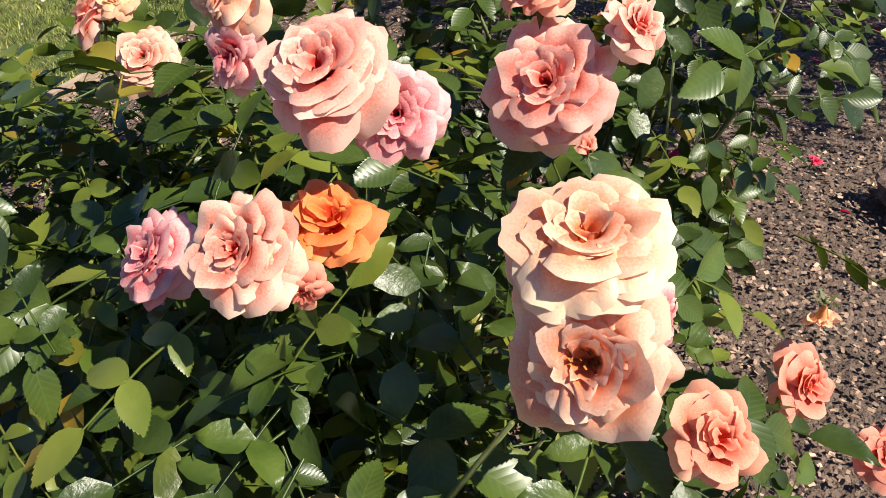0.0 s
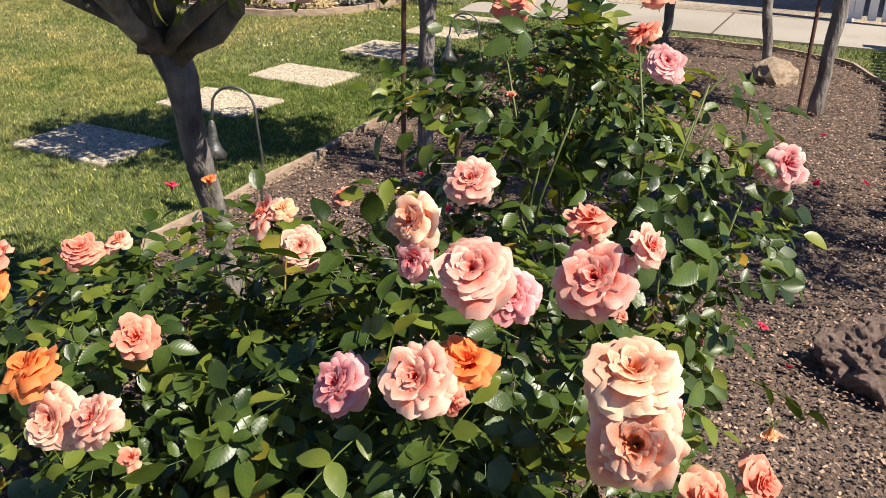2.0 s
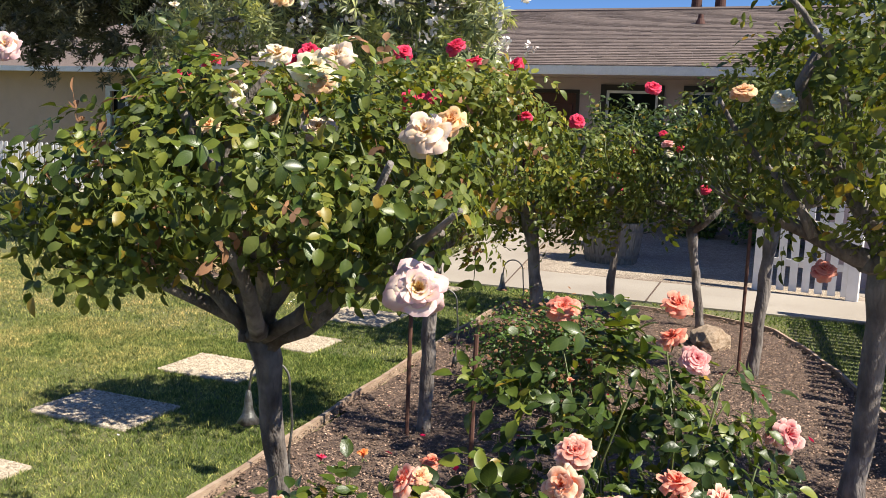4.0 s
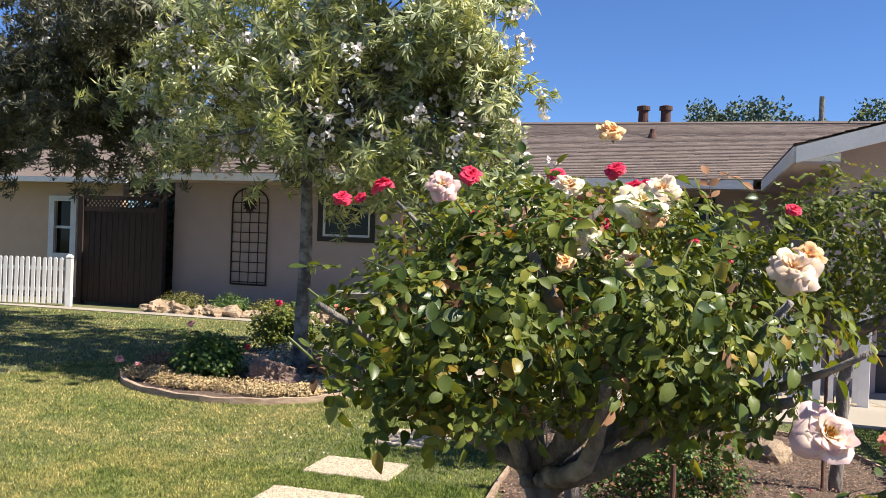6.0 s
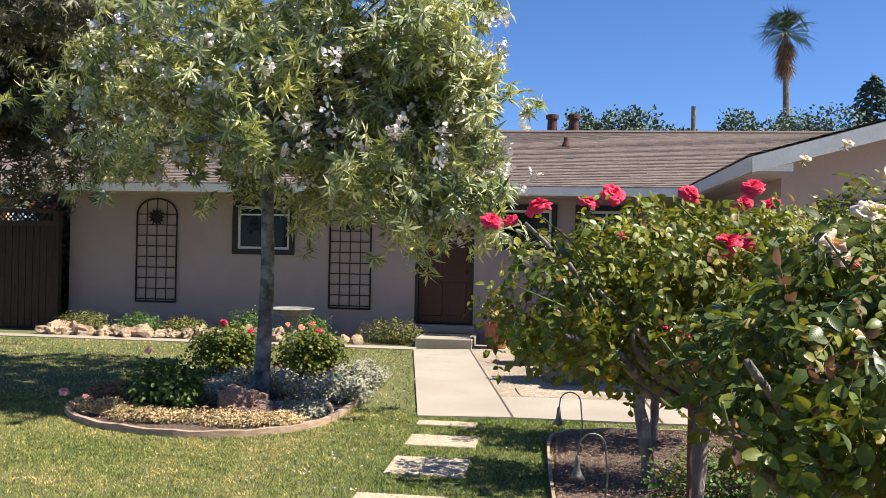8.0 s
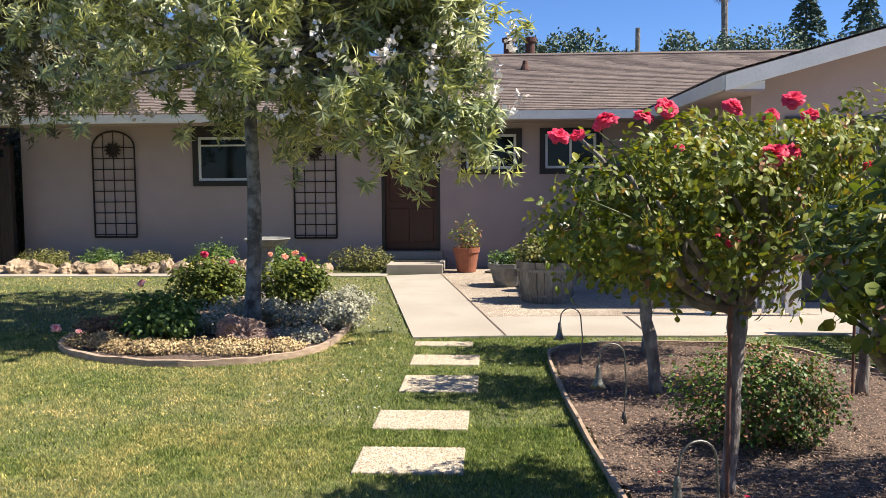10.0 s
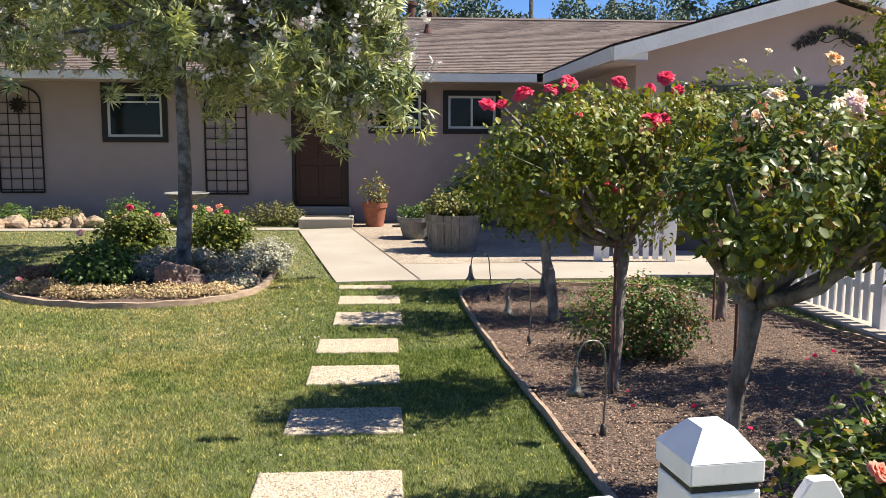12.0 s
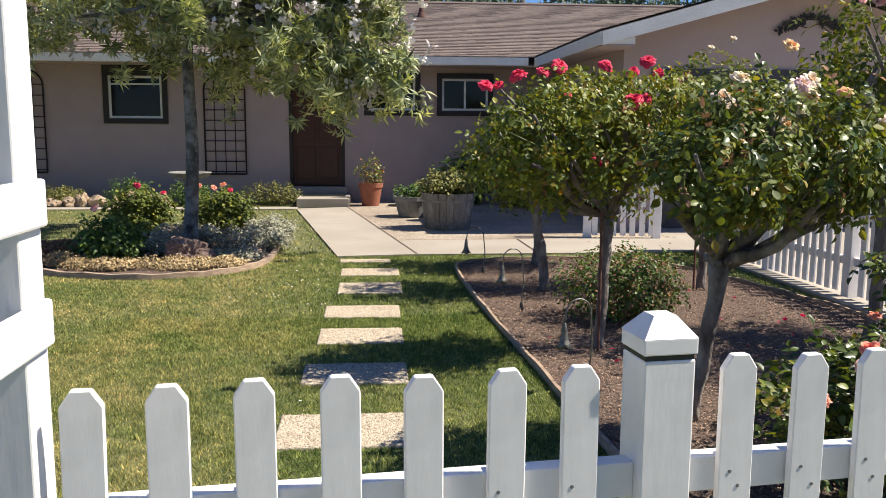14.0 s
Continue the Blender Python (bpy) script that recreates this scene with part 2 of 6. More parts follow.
    "tan_plant": material("tan_groundcover", (0.36, 0.25, 0.12), (0.6, 0.46, 0.27), 5, 0.8, bump=0, island=[(0, (0.55, 0.55, 0.45)), (1, (1.3, 1.25, 1.2))]),
    "far_leaf": material("far_tree_leaf", (0.07, 0.1, 0.07), (0.15, 0.19, 0.13), 0.6, 0.7, bump=0, island=[(0, (0.6, 0.65, 0.6)), (1, (1.3, 1.3, 1.2))]),
    "conifer": material("conifer_leaf", (0.07, 0.11, 0.085), (0.12, 0.165, 0.12), 0.6, 0.7, bump=0, island=[(0, (0.6, 0.65, 0.6)), (1, (1.3, 1.3, 1.2))]),
    "terracotta": material("terracotta", (0.24, 0.08, 0.045), (0.33, 0.12, 0.07), 12, 0.8, bump=0.2),
    "barrel": material("weathered_oak", (0.13, 0.12, 0.105), (0.27, 0.255, 0.225), 8, 0.85, bump=0.5, stretch=(6, 6, 0.6), obj_random=0.2),
    "hoop": material("grey_hoop", (0.16, 0.155, 0.15), (0.26, 0.25, 0.24), 25, 0.6, metal=0.6),
    "rock_tan": material("tan_rock", (0.36, 0.24, 0.15), (0.58, 0.45, 0.33), 7, 0.9, bump=0.7, bump_scale=30, dist=0.03, obj_random=0.2),
    "rock_lava": material("lava_rock", (0.26, 0.16, 0.125), (0.56, 0.4, 0.33), 9, 0.95, bump=1.0, bump_scale=50, dist=0.03),
    "edging": material("bender_board", (0.30, 0.2, 0.14), (0.48, 0.36, 0.26), 12, 0.85, bump=0.4, stretch=(1, 1, 4)),
    "stone": material("cast_stone", (0.17, 0.165, 0.15), (0.28, 0.27, 0.25), 12, 0.85, bump=0.4),
    "black": material("black_plastic", (0.012, 0.012, 0.012), (0.03, 0.03, 0.03), 12, 0.5, bump=0.1),
    "garage": material("garage_dark", (0.03, 0.028, 0.035), (0.05, 0.047, 0.055), 2, 0.5, bump=0.1),
    "roof_red": material("red_metal_roof", (0.18, 0.035, 0.03), (0.26, 0.06, 0.05), 5, 0.6, bump=0.2),
    "stamen": material("rose_stamen", (0.35, 0.12, 0.02), (0.6, 0.28, 0.04), 200, 0.8, bump=0.3),
    "flower_white": material("pale_flower", (0.72, 0.62, 0.6), (0.85, 0.82, 0.78), 3, 0.7, bump=0, translucent=0.2),
    "petal_peach": petal_material("peach_petal", (0.84, 0.12, 0.09), (0.9, 0.36, 0.26), (0.95, 0.68, 0.54)),
    "petal_cream": petal_material("cream_peach_petal", (0.88, 0.28, 0.1), (0.91, 0.45, 0.29), (0.95, 0.71, 0.53)),
    "petal_pink": petal_material("pink_petal", (0.74, 0.11, 0.16), (0.86, 0.3, 0.31), (0.93, 0.6, 0.56)),
    "petal_orange": petal_material("orange_petal", (0.9, 0.16, 0.05), (0.93, 0.27, 0.06), (0.93, 0.38, 0.13)),
    "petal_coral": petal_material("coral_petal", (0.86, 0.15, 0.08), (0.9, 0.29, 0.19), (0.93, 0.48, 0.34)),
    "petal_red": petal_material("crimson_petal", (0.6, 0.01, 0.08), (0.78, 0.014, 0.085), (0.9, 0.1, 0.2)),
    "petal_white": petal_material("ivory_petal", (0.9, 0.7, 0.3), (0.92, 0.84, 0.58), (0.93, 0.88, 0.74)),
    "petal_blush": petal_material("blush_petal", (0.92, 0.78, 0.3), (0.94, 0.84, 0.72), (0.93, 0.7, 0.7)),
    "petal_apricot": petal_material("apricot_petal", (0.93, 0.55, 0.2), (0.93, 0.62, 0.33), (0.93, 0.66, 0.42)),
}


def add_veins(mat):
    """Midrib and side veins on leaf blades, by each blade's own width and length."""
    nt = mat.node_tree
    at = nt.nodes.new("ShaderNodeAttribute")
    at.attribute_name = "blade"
    sp = nt.nodes.new("ShaderNodeSeparateXYZ")
    nt.links.new(at.outputs["Vector"], sp.inputs[0])

    def calc(op, a, b=0.0):
        m = nt.nodes.new("ShaderNodeMath")
        m.operation = op
        for sock, v in zip(m.inputs, (a, b)):
            if isinstance(v, (int, float)):
                sock.default_value = v
            else:
                nt.links.new(v, sock)
        return m.outputs[0]

    side = calc("ABSOLUTE", sp.outputs[0])
    run = calc("SUBTRACT", sp.outputs[1], calc("MULTIPLY", side, 0.9))
    wave = calc("ABSOLUTE", calc("SINE", calc("MULTIPLY", run, 26.0)))
    veins = calc("MAXIMUM", calc("POWER", calc("SUBTRACT", 1.0, wave), 3.0), calc("LESS_THAN", side, 0.012))
    bs = nt.nodes["Principled BSDF"]
    old = bs.inputs["Base Color"].links[0].from_socket
    nt.links.new(mix_node(nt, old, (0.16, 0.23, 0.05), calc("MULTIPLY", veins, 0.2)), bs.inputs["Base Color"])
    bp = next(n for n in nt.nodes if n.type == "BUMP")
    hgt = calc("ADD", calc("MULTIPLY", wave, 0.8), calc("MULTIPLY", bp.inputs["Height"].links[0].from_socket, 0.5))
    nt.links.new(hgt, bp.inputs["Height"])
    bp.inputs["Strength"].default_value, bp.inputs["Distance"].default_value = 0.2, 0.0007


mottle(M["grass"], 30.0, (0.7, 0.72, 0.7), (1.35, 1.3, 1.3))
mottle(M["grass"], 7.0, (0.74, 0.8, 0.72), (1.3, 1.2, 1.25), (-1.9, -2.7, (1.9, 1.42, 2.0)))
M["rose_leaf_near"] = M["rose_leaf"].copy()
M["rose_leaf_near"].name = "veined_rose_leaf"
add_veins(M["rose_leaf_near"])
glass = bpy.data.materials.new("window_glass")
glass.use_nodes = True
gb = glass.node_tree.nodes["Principled BSDF"]
gb.inputs["Base Color"].default_value = (0.008, 0.011, 0.01, 1)
gb.inputs["Roughness"].default_value, gb.inputs["Specular IOR Level"].default_value = 0.04, 0.2
M["glass"] = glass


# ---- mesh helpers ----
def thing(name, label, category, at=(0, 0, 0), group="", kind=""):
    e = new(name)
    e.location = at
    return tagged(e, label, category, group, kind)


def mesh_ob(name, verts, faces, mat, parent=None, label="", smooth=False, kind="", data=None):
    """One mesh object from vertices and faces (or from shared data)."""
    if data is None:
        data = bpy.data.meshes.new(name)
        data.from_pydata([tuple(v) for v in verts], [], faces)
        data.materials.append(mat)
        if smooth:
            data.polygons.foreach_set("use_smooth", [True] * len(data.polygons))
    ob = new(name, data)
    if parent:
        ob.parent = parent
    return tagged(ob, label, kind=kind)


def big_mesh(name, v, n_side, mat, parent=None, label="", kind="stuff", smooth=False):
    """A mesh of loose n-sided faces from an array of shape (faces, n_side, 3)."""
    k = len(v)
    me = bpy.data.meshes.new(name)
    me.vertices.add(k * n_side)
    me.vertices.foreach_set("co", np.ascontiguousarray(v, dtype=np.float32).ravel())
    me.loops.add(k * n_side)
    me.loops.foreach_set("vertex_index", np.arange(k * n_side, dtype=np.int32))
    me.polygons.add(k)
    me.polygons.foreach_set("loop_start", np.arange(0, k * n_side, n_side, dtype=np.int32))
    me.update(calc_edges=True)
    me.validate()
    me.materials.append(mat)
    ob = new(name, me)
    if parent:
        ob.parent = parent
    return tagged(ob, label, kind=kind)


def scatter_mesh(name, tv, tf, rot, pos, size, mat, parent=None, label="", kind="stuff", smooth=True, relative=None):
    """Copies of a small template (vertices tv, quads or triangles tf) at many places, joined into one mesh."""
    tv, tf = np.asarray(tv, float), np.asarray(tf, int)
    k, nv, nf, s = len(pos), len(tv), len(tf), tf.shape[1]
    co = np.einsum("kij,vj->kvi", rot, tv) * np.asarray(size).reshape(-1, 1, 1) + pos[:, None, :]
    idx = (tf[None] + (np.arange(k) * nv)[:, None, None]).astype(np.int32)
    me = bpy.data.meshes.new(name)
    me.vertices.add(k * nv)
    me.vertices.foreach_set("co", co.astype(np.float32).ravel())
    me.loops.add(k * nf * s)
    me.loops.foreach_set("vertex_index", idx.ravel())
    me.polygons.add(k * nf)
    me.polygons.foreach_set("loop_start", np.arange(0, k * nf * s, s, dtype=np.int32))
    if smooth:
        me.polygons.foreach_set("use_smooth", np.ones(k * nf, bool))
    me.update(calc_edges=True)
    me.materials.append(mat)
    ob = new(name, me)
    if parent:
        ob.parent = parent
    return tagged(ob, label, kind=kind)


def frames_from(normal, along):
    """Rotation matrices whose z is near normal and whose y is near along."""
    z = normal / np.linalg.norm(normal, axis=1, keepdims=True)
    x = np.cross(along, z)
    x /= np.linalg.norm(x, axis=1, keepdims=True) + 1e-9
    y = np.cross(z, x)
    return np.stack([x, y, z], -1)


def box(x0, x1, y0, y1, z0, z1):
    v = [(x, y, z) for z in (z0, z1) for y in (y0, y1) for x in (x0, x1)]
    f = [(0, 2, 3, 1), (4, 5, 7, 6), (0, 1, 5, 4), (2, 6, 7, 3), (0, 4, 6, 2), (1, 3, 7, 5)]
    return v, f


def join(*shapes):
    v, f = [], []
    for sv, sf in shapes:
        f += [tuple(i + len(v) for i in face) for face in sf]
        v += list(sv)
    return v, f


def soft_box(x0, x1, y0, y1, z0, z1, bevel=0.01):
    bm = bmesh.new()
    bmesh.ops.create_cube(bm, size=1, matrix=Matrix.Translation(((x0 + x1) / 2, (y0 + y1) / 2, (z0 + z1) / 2)) @ Matrix.Diagonal((x1 - x0, y1 - y0, z1 - z0, 1)))
    bmesh.ops.bevel(bm, geom=bm.edges[:], offset=bevel, segments=2, affect="EDGES", profile=0.5)
    v, f = [tuple(p.co) for p in bm.verts], [tuple(q.index for q in g.verts) for g in bm.faces]
    bm.free()
    return v, f


def tube(points, radii, sides=8, cap=True):
    """A tapered tube along points."""
    pts = [Vector(p) for p in points]
    v, f = [], []
    side = None
    for i, p in enumerate(pts):
        d = (pts[min(i + 1, len(pts) - 1)] - pts[max(i - 1, 0)]).normalized()
        if side is None:
            side = d.orthogonal().normalized()
        side = (side - d * side.dot(d)).normalized()
        up = d.cross(side)
        for k in range(sides):
            a = 2 * math.pi * k / sides
            v.append(p + (side * math.cos(a) + up * math.sin(a)) * radii[i])
    for i in range(len(pts) - 1):
        for k in range(sides):
            a, b = i * sides + k, i * sides + (k + 1) % sides
            f.append((a, b, b + sides, a + sides))
    if cap:
        f.append(tuple(reversed(range(sides))))
        f.append(tuple(range((len(pts) - 1) * sides, len(pts) * sides)))
    return v, f


def lathe(profile, sides=20, cx=0, cy=0):
    """A turned shape from (radius, height) pairs."""
    v = [(cx + r * math.cos(2 * math.pi * k / sides), cy + r * math.sin(2 * math.pi * k / sides), z) for r, z in profile for k in range(sides)]
    f = [(i * sides + k, i * sides + (k + 1) % sides, (i + 1) * sides + (k + 1) % sides, (i + 1) * sides + k) for i in range(len(profile) - 1) for k in range(sides)]
    return v, f


def inside(poly, x, y):
    """Which of the points x, y lie in the polygon."""
    hit = np.zeros(np.shape(x), bool)
    for (x0, y0), (x1, y1) in zip(poly, poly[1:] + poly[:1]):
        cross = ((y0 > y) != (y1 > y)) & (x < (x1 - x0) * (y - y0) / ((y1 - y0) or 1e-9) + x0)
        hit ^= cross
    return hit


def smooth_line(pts, n=6):
    """A rounded open line through points."""
    p = [Vector((*q, 0)) for q in pts]
    out = []
    for i in range(len(p) - 1):
        a, b, c, d = p[max(i - 1, 0)], p[i], p[i + 1], p[min(i + 2, len(p) - 1)]
        for k in range(n):
            t = k / n
            q = 0.5 * ((2 * b) + (c - a) * t + (2 * a - 5 * b + 4 * c - d) * t * t + (3 * b - a - 3 * c + d) * t ** 3)
            out.append((q.x, q.y))
    return out + [tuple(pts[-1])]


def polygon_slab(name, poly, z0, z1, mat, label="", category="", kind="structure"):
    n = len(poly)
    v = [(x, y, z0) for x, y in poly] + [(x, y, z1) for x, y in poly]
    f = [tuple(range(n, 2 * n))] + [(i, (i + 1) % n, n + (i + 1) % n, n + i) for i in range(n)]
    return tagged(mesh_ob(name, v, f, mat), label, category, kind=kind)


def edging(name, line, mat, z0, z1, width, label):
    v, f = [], []
    for i, (x, y) in enumerate(line):
        a, b = Vector(line[max(i - 1, 0)]), Vector(line[min(i + 1, len(line) - 1)])
        d = (b - a).normalized()
        nx, ny = -d.y * width / 2, d.x * width / 2
        h = z1 + 0.006 * math.sin(i * 1.7)
        v += [(x - nx, y - ny, z0), (x - nx, y - ny, h), (x + nx, y + ny, h), (x + nx, y + ny, z0)]
    for i in range(len(line) - 1):
        for k in range(3):
            f.append((4 * i + k, 4 * i + k + 1, 4 * i + k + 5, 4 * i + k + 4))
    f += [(3, 2, 1, 0), tuple(4 * (len(line) - 1) + k for k in range(4))]
    return tagged(mesh_ob(name, v, f, mat), label, "garden edging", kind="structure")


def rock(name, at, size, mat, label, group="", seed=0, rough=0.35, category="rock", detail=3):
    bm = bmesh.new()
    bmesh.ops.create_icosphere(bm, subdivisions=detail, radius=1)
    for p in bm.verts:
        d = p.co.copy() * 1.1 + Vector((seed * 7.3, seed * 3.1, 0))
        pit = noise.voronoi(d * 2.6)[0][0] if mat is M["rock_lava"] else 1.0
        s = (1 - 0.22 * max(0.0, 1 - pit / 0.3)) * (1 + rough * noise.noise(d) + rough * 0.45 * noise.noise(d * 3.1) + rough * 0.2 * noise.noise(d * 8))
        p.co *= s
        p.co.z = max(p.co.z, -0.45)
    me = bpy.data.meshes.new(name)
    bm.to_mesh(me)
    bm.free()
    me.materials.append(mat)
    ob = new(name, me)
    ob.scale, ob.location = size, (at[0], at[1], at[2] + size[2] * 0.4)
    ob.rotation_euler = (0, 0, seed * 1.3)
    return tagged(ob, label, category, group)


# ---- ground, lawn, beds, paths ----
BED_LEFT = [(-0.42, 0.35), (-0.47, 1.2), (-0.5, 2.1), (-0.54, 2.81), (-0.58, 3.6), (-0.64, 4.5), (-0.69, 5.5), (-0.72, 6.4), (-0.73, 7.24), (-0.65, 7.63), (-0.33, 7.86)]
BED_RIGHT = [(-0.33, 7.86), (0.2, 7.93), (0.77, 7.93), (1.42, 7.7), (1.72, 7.1), (1.95, 6.4), (2.1, 5.8), (2.25, 5.17), (2.34, 4.4), (2.42, 3.4)]
BED_LINE = smooth_line(BED_LEFT + BED_RIGHT[1:], 4)
BED = BED_LINE + [(2.5, 0.5)]
ISLAND = smooth_line([(-5.45, 8.3), (-5.32, 7.76), (-4.88, 7.29), (-4.42, 7.07), (-3.88, 6.95), (-3.41, 7.05), (-3.06, 7.28), (-2.82, 7.67), (-2.74, 8.33), (-2.8, 9.4), (-3.1, 10.6), (-3.9, 11.3), (-4.9, 11.2), (-5.4, 10.2), (-5.5, 9.2), (-5.45, 8.3)], 4)[:-1]
WALK = [(-2.0, 8.28), (-1.08, 8.40), (-2.05, 14.2), (-2.94, 13.9)]
STRIP = [(-1.08, 8.40), (0.9, 8.43), (2.05, 8.5), (2.5, 8.6), (2.5, 9.75), (-1.28, 9.6)]
PATIO = [(-1.285, 9.62), (2.5, 9.77), (2.1, 10.68), (2.1, 15.5), (-2.1, 15.5), (-2.03, 14.1)]
FRONT_PATH = [(-13.0, 13.9), (-2.95, 13.92), (-2.95, 14.3), (-13.0, 14.3)]
DRIVE = [(2.62, -0.5), (9.0, -0.5), (9.0, 10.7), (1.95, 10.7), (2.5, 9.78), (2.5, 8.6)]
STONES = [(-2.08, -1.41, 2.36, 2.84), (-2.03, -1.39, 3.37, 3.81), (-1.99, -1.385, 4.31, 4.765), (-1.99, -1.38, 5.14, 5.58), (-1.92, -1.33, 6.11, 6.64), (-1.925, -1.33, 7.05, 7.46), (-1.96, -1.40, 7.9, 8.1)]

gv, gf = [], []
for i in range(2):
    for j in range(2):
        gv.append(((-300, 300)[i], (-60, 500)[j], 0))
ground = mesh_ob("ground", gv, [(0, 2, 3, 1)], M["lawn"])
tagged(ground, "lawn soil with patchy dry and green turf", "ground", kind="structure")
tagged(polygon_slab("pavement", WALK, -0.05, 0.022, M["concrete"]), "pale sun-bleached concrete walk to the front door", "walkway")
tagged(polygon_slab("pavement", STRIP, -0.05, 0.02, M["concrete"]), "pale concrete strip beside the lawn and driveway", "walkway")
tagged(polygon_slab("pavement", PATIO, -0.05, 0.014, M["aggregate"]), "coarse exposed-aggregate patio by the house wall", "patio")
tagged(polygon_slab("pavement", FRONT_PATH, -0.05, 0.018, M["concrete"]), "narrow concrete path along the planting strip", "walkway")
tagged(polygon_slab("pavement", DRIVE, -0.05, 0.016, M["concrete"]), "concrete driveway before the garage", "driveway")
tagged(polygon_slab("pavement", [(2.42, 4.3), (2.6, 4.3), (2.47, 8.55), (2.28, 8.55)], -0.05, 0.03, M["concrete"]), "narrow concrete mow strip under the picket fence", "walkway")

for (x0, y0), (x1, y1) in (((-1.08, 8.40), (-2.05, 14.2)), ((-1.285, 9.61), (2.5, 9.76)), ((0.35, 8.42), (0.31, 9.66))):
    d = Vector((x1 - x0, y1 - y0, 0)).normalized() * 0.009
    mesh_ob("trim", [(x0 - d.y, y0 + d.x, 0.0265), (x0 + d.y, y0 - d.x, 0.0265), (x1 + d.y, y1 - d.x, 0.0265), (x1 - d.y, y1 + d.x, 0.0265)], [(0, 1, 2, 3)], M["mulch"], None, "dirt-filled joint in the concrete", kind="structure")

rng = np.random.default_rng(5)


def bed_surface(name, poly, mat, step, height, label):
    xs = [p[0] for p in poly]
    ys = [p[1] for p in poly]
    bm = bmesh.new()
    grid = {}
    nx, ny = int((max(xs) - min(xs)) / step) + 2, int((max(ys) - min(ys)) / step) + 2
    gx, gy = np.meshgrid(min(xs) + np.arange(nx) * step, min(ys) + np.arange(ny) * step, indexing="ij")
    ok = inside(poly, gx, gy)
    for i in range(nx):
        for j in range(ny):
            x, y = gx[i, j], gy[i, j]
            h = height + 0.02 * noise.noise((x * 2, y * 2, 0)) + 0.012 * noise.noise((x * 9, y * 9, 3))
            grid[i, j] = bm.verts.new((x, y, max(h, 0.006)))
    for i in range(nx - 1):
        for j in range(ny - 1):
            if ok[i, j] and ok[i + 1, j] and ok[i, j + 1] and ok[i + 1, j + 1]:
                bm.faces.new((grid[i, j], grid[i + 1, j], grid[i + 1, j + 1], grid[i, j + 1]))
    for p in [p for p in bm.verts if not p.link_faces]:
        bm.verts.remove(p)
    me = bpy.data.meshes.new(name)
    bm.to_mesh(me)
    bm.free()
    me.materials.append(mat)
    return tagged(new(name, me), label, "garden bed", kind="structure")


bed_surface("soil", BED, M["mulch"], 0.06, 0.022, "dark bark mulch of the rose bed")
bed_surface("soil", ISLAND, M["mulch"], 0.08, 0.03, "brown soil of the island bed under the tree")
edging("trim", BED_LINE, M["edging"], -0.02, 0.055, 0.022, "weathered tan bender-board edge of the rose bed")
edging("trim", ISLAND[:46], M["edging"], -0.02, 0.06, 0.05, "pale curved edge of the island bed")


def tri_blades(n_pts, z, h, w, lean):
    a = rng.uniform(0, 2 * math.pi, len(n_pts))
    dx, dy = np.cos(a) * w / 2, np.sin(a) * w / 2
    b = rng.uniform(0, 2 * math.pi, len(n_pts))
    ln = lean * h * rng.uniform(0.2, 1, len(n_pts))
    p = n_pts
    h = h * (0.75 + 0.35 * np.sin(p[:, 0] * 31 + 3 * np.sin(p[:, 1] * 17)) * np.sin(p[:, 1] * 27 + 2 * np.sin(p[:, 0] * 13)))
    v = np.zeros((len(p), 3, 3))
    v[:, 0] = np.stack([p[:, 0] - dx, p[:, 1] - dy, np.full(len(p), z)], 1)
    v[:, 1] = np.stack([p[:, 0] + dx, p[:, 1] + dy, np.full(len(p), z)], 1)
    v[:, 2] = np.stack([p[:, 0] + np.cos(b) * ln, p[:, 1] + np.sin(b) * ln, z + h], 1)
    return v


def lawn_points(n, x0, x1, y0, y1):
    p = np.stack([rng.uniform(x0, x1, n), rng.uniform(y0, y1, n)], 1)
    bad = np.zeros(n, bool)
    for poly in (BED, ISLAND, WALK, STRIP, PATIO, FRONT_PATH, DRIVE, [(2.42, 4.3), (2.6, 4.3), (2.47, 8.55), (2.28, 8.55)]):
        bad |= inside(poly, p[:, 0], p[:, 1])
    for a, b, c, d in STONES:
        bad |= (p[:, 0] > a) & (p[:, 0] < b) & (p[:, 1] > c) & (p[:, 1] < d)
    return p[~bad]


blades = []
for n, x0, x1, y0, y1, w, h in ((330000, -3.6, 0.0, 0.4, 5.2, 0.0042, 0.031), (250000, -6.5, -0.3, 4.2, 8.6, 0.006, 0.031), (90000, -6.0, -3.6, 1.5, 4.5, 0.006, 0.031),
                                (90000, -14, 2.9, 8.0, 13.9, 0.012, 0.035), (24000, 1.4, 2.7, 3.6, 8.6, 0.007, 0.035), (30000, -14, -6, 4, 9, 0.012, 0.035)):
    pts = lawn_points(n, x0, x1, y0, y1)
    blades.append(tri_blades(pts, 0.0, h * rng.uniform(0.35, 1.1, len(pts)), w * rng.uniform(0.6, 1.4, len(pts)), 0.9))
grass = big_mesh("grass", np.concatenate(blades), 3, M["grass"])
tagged(grass, "mown lawn grass, green with yellowed patches", "grass")

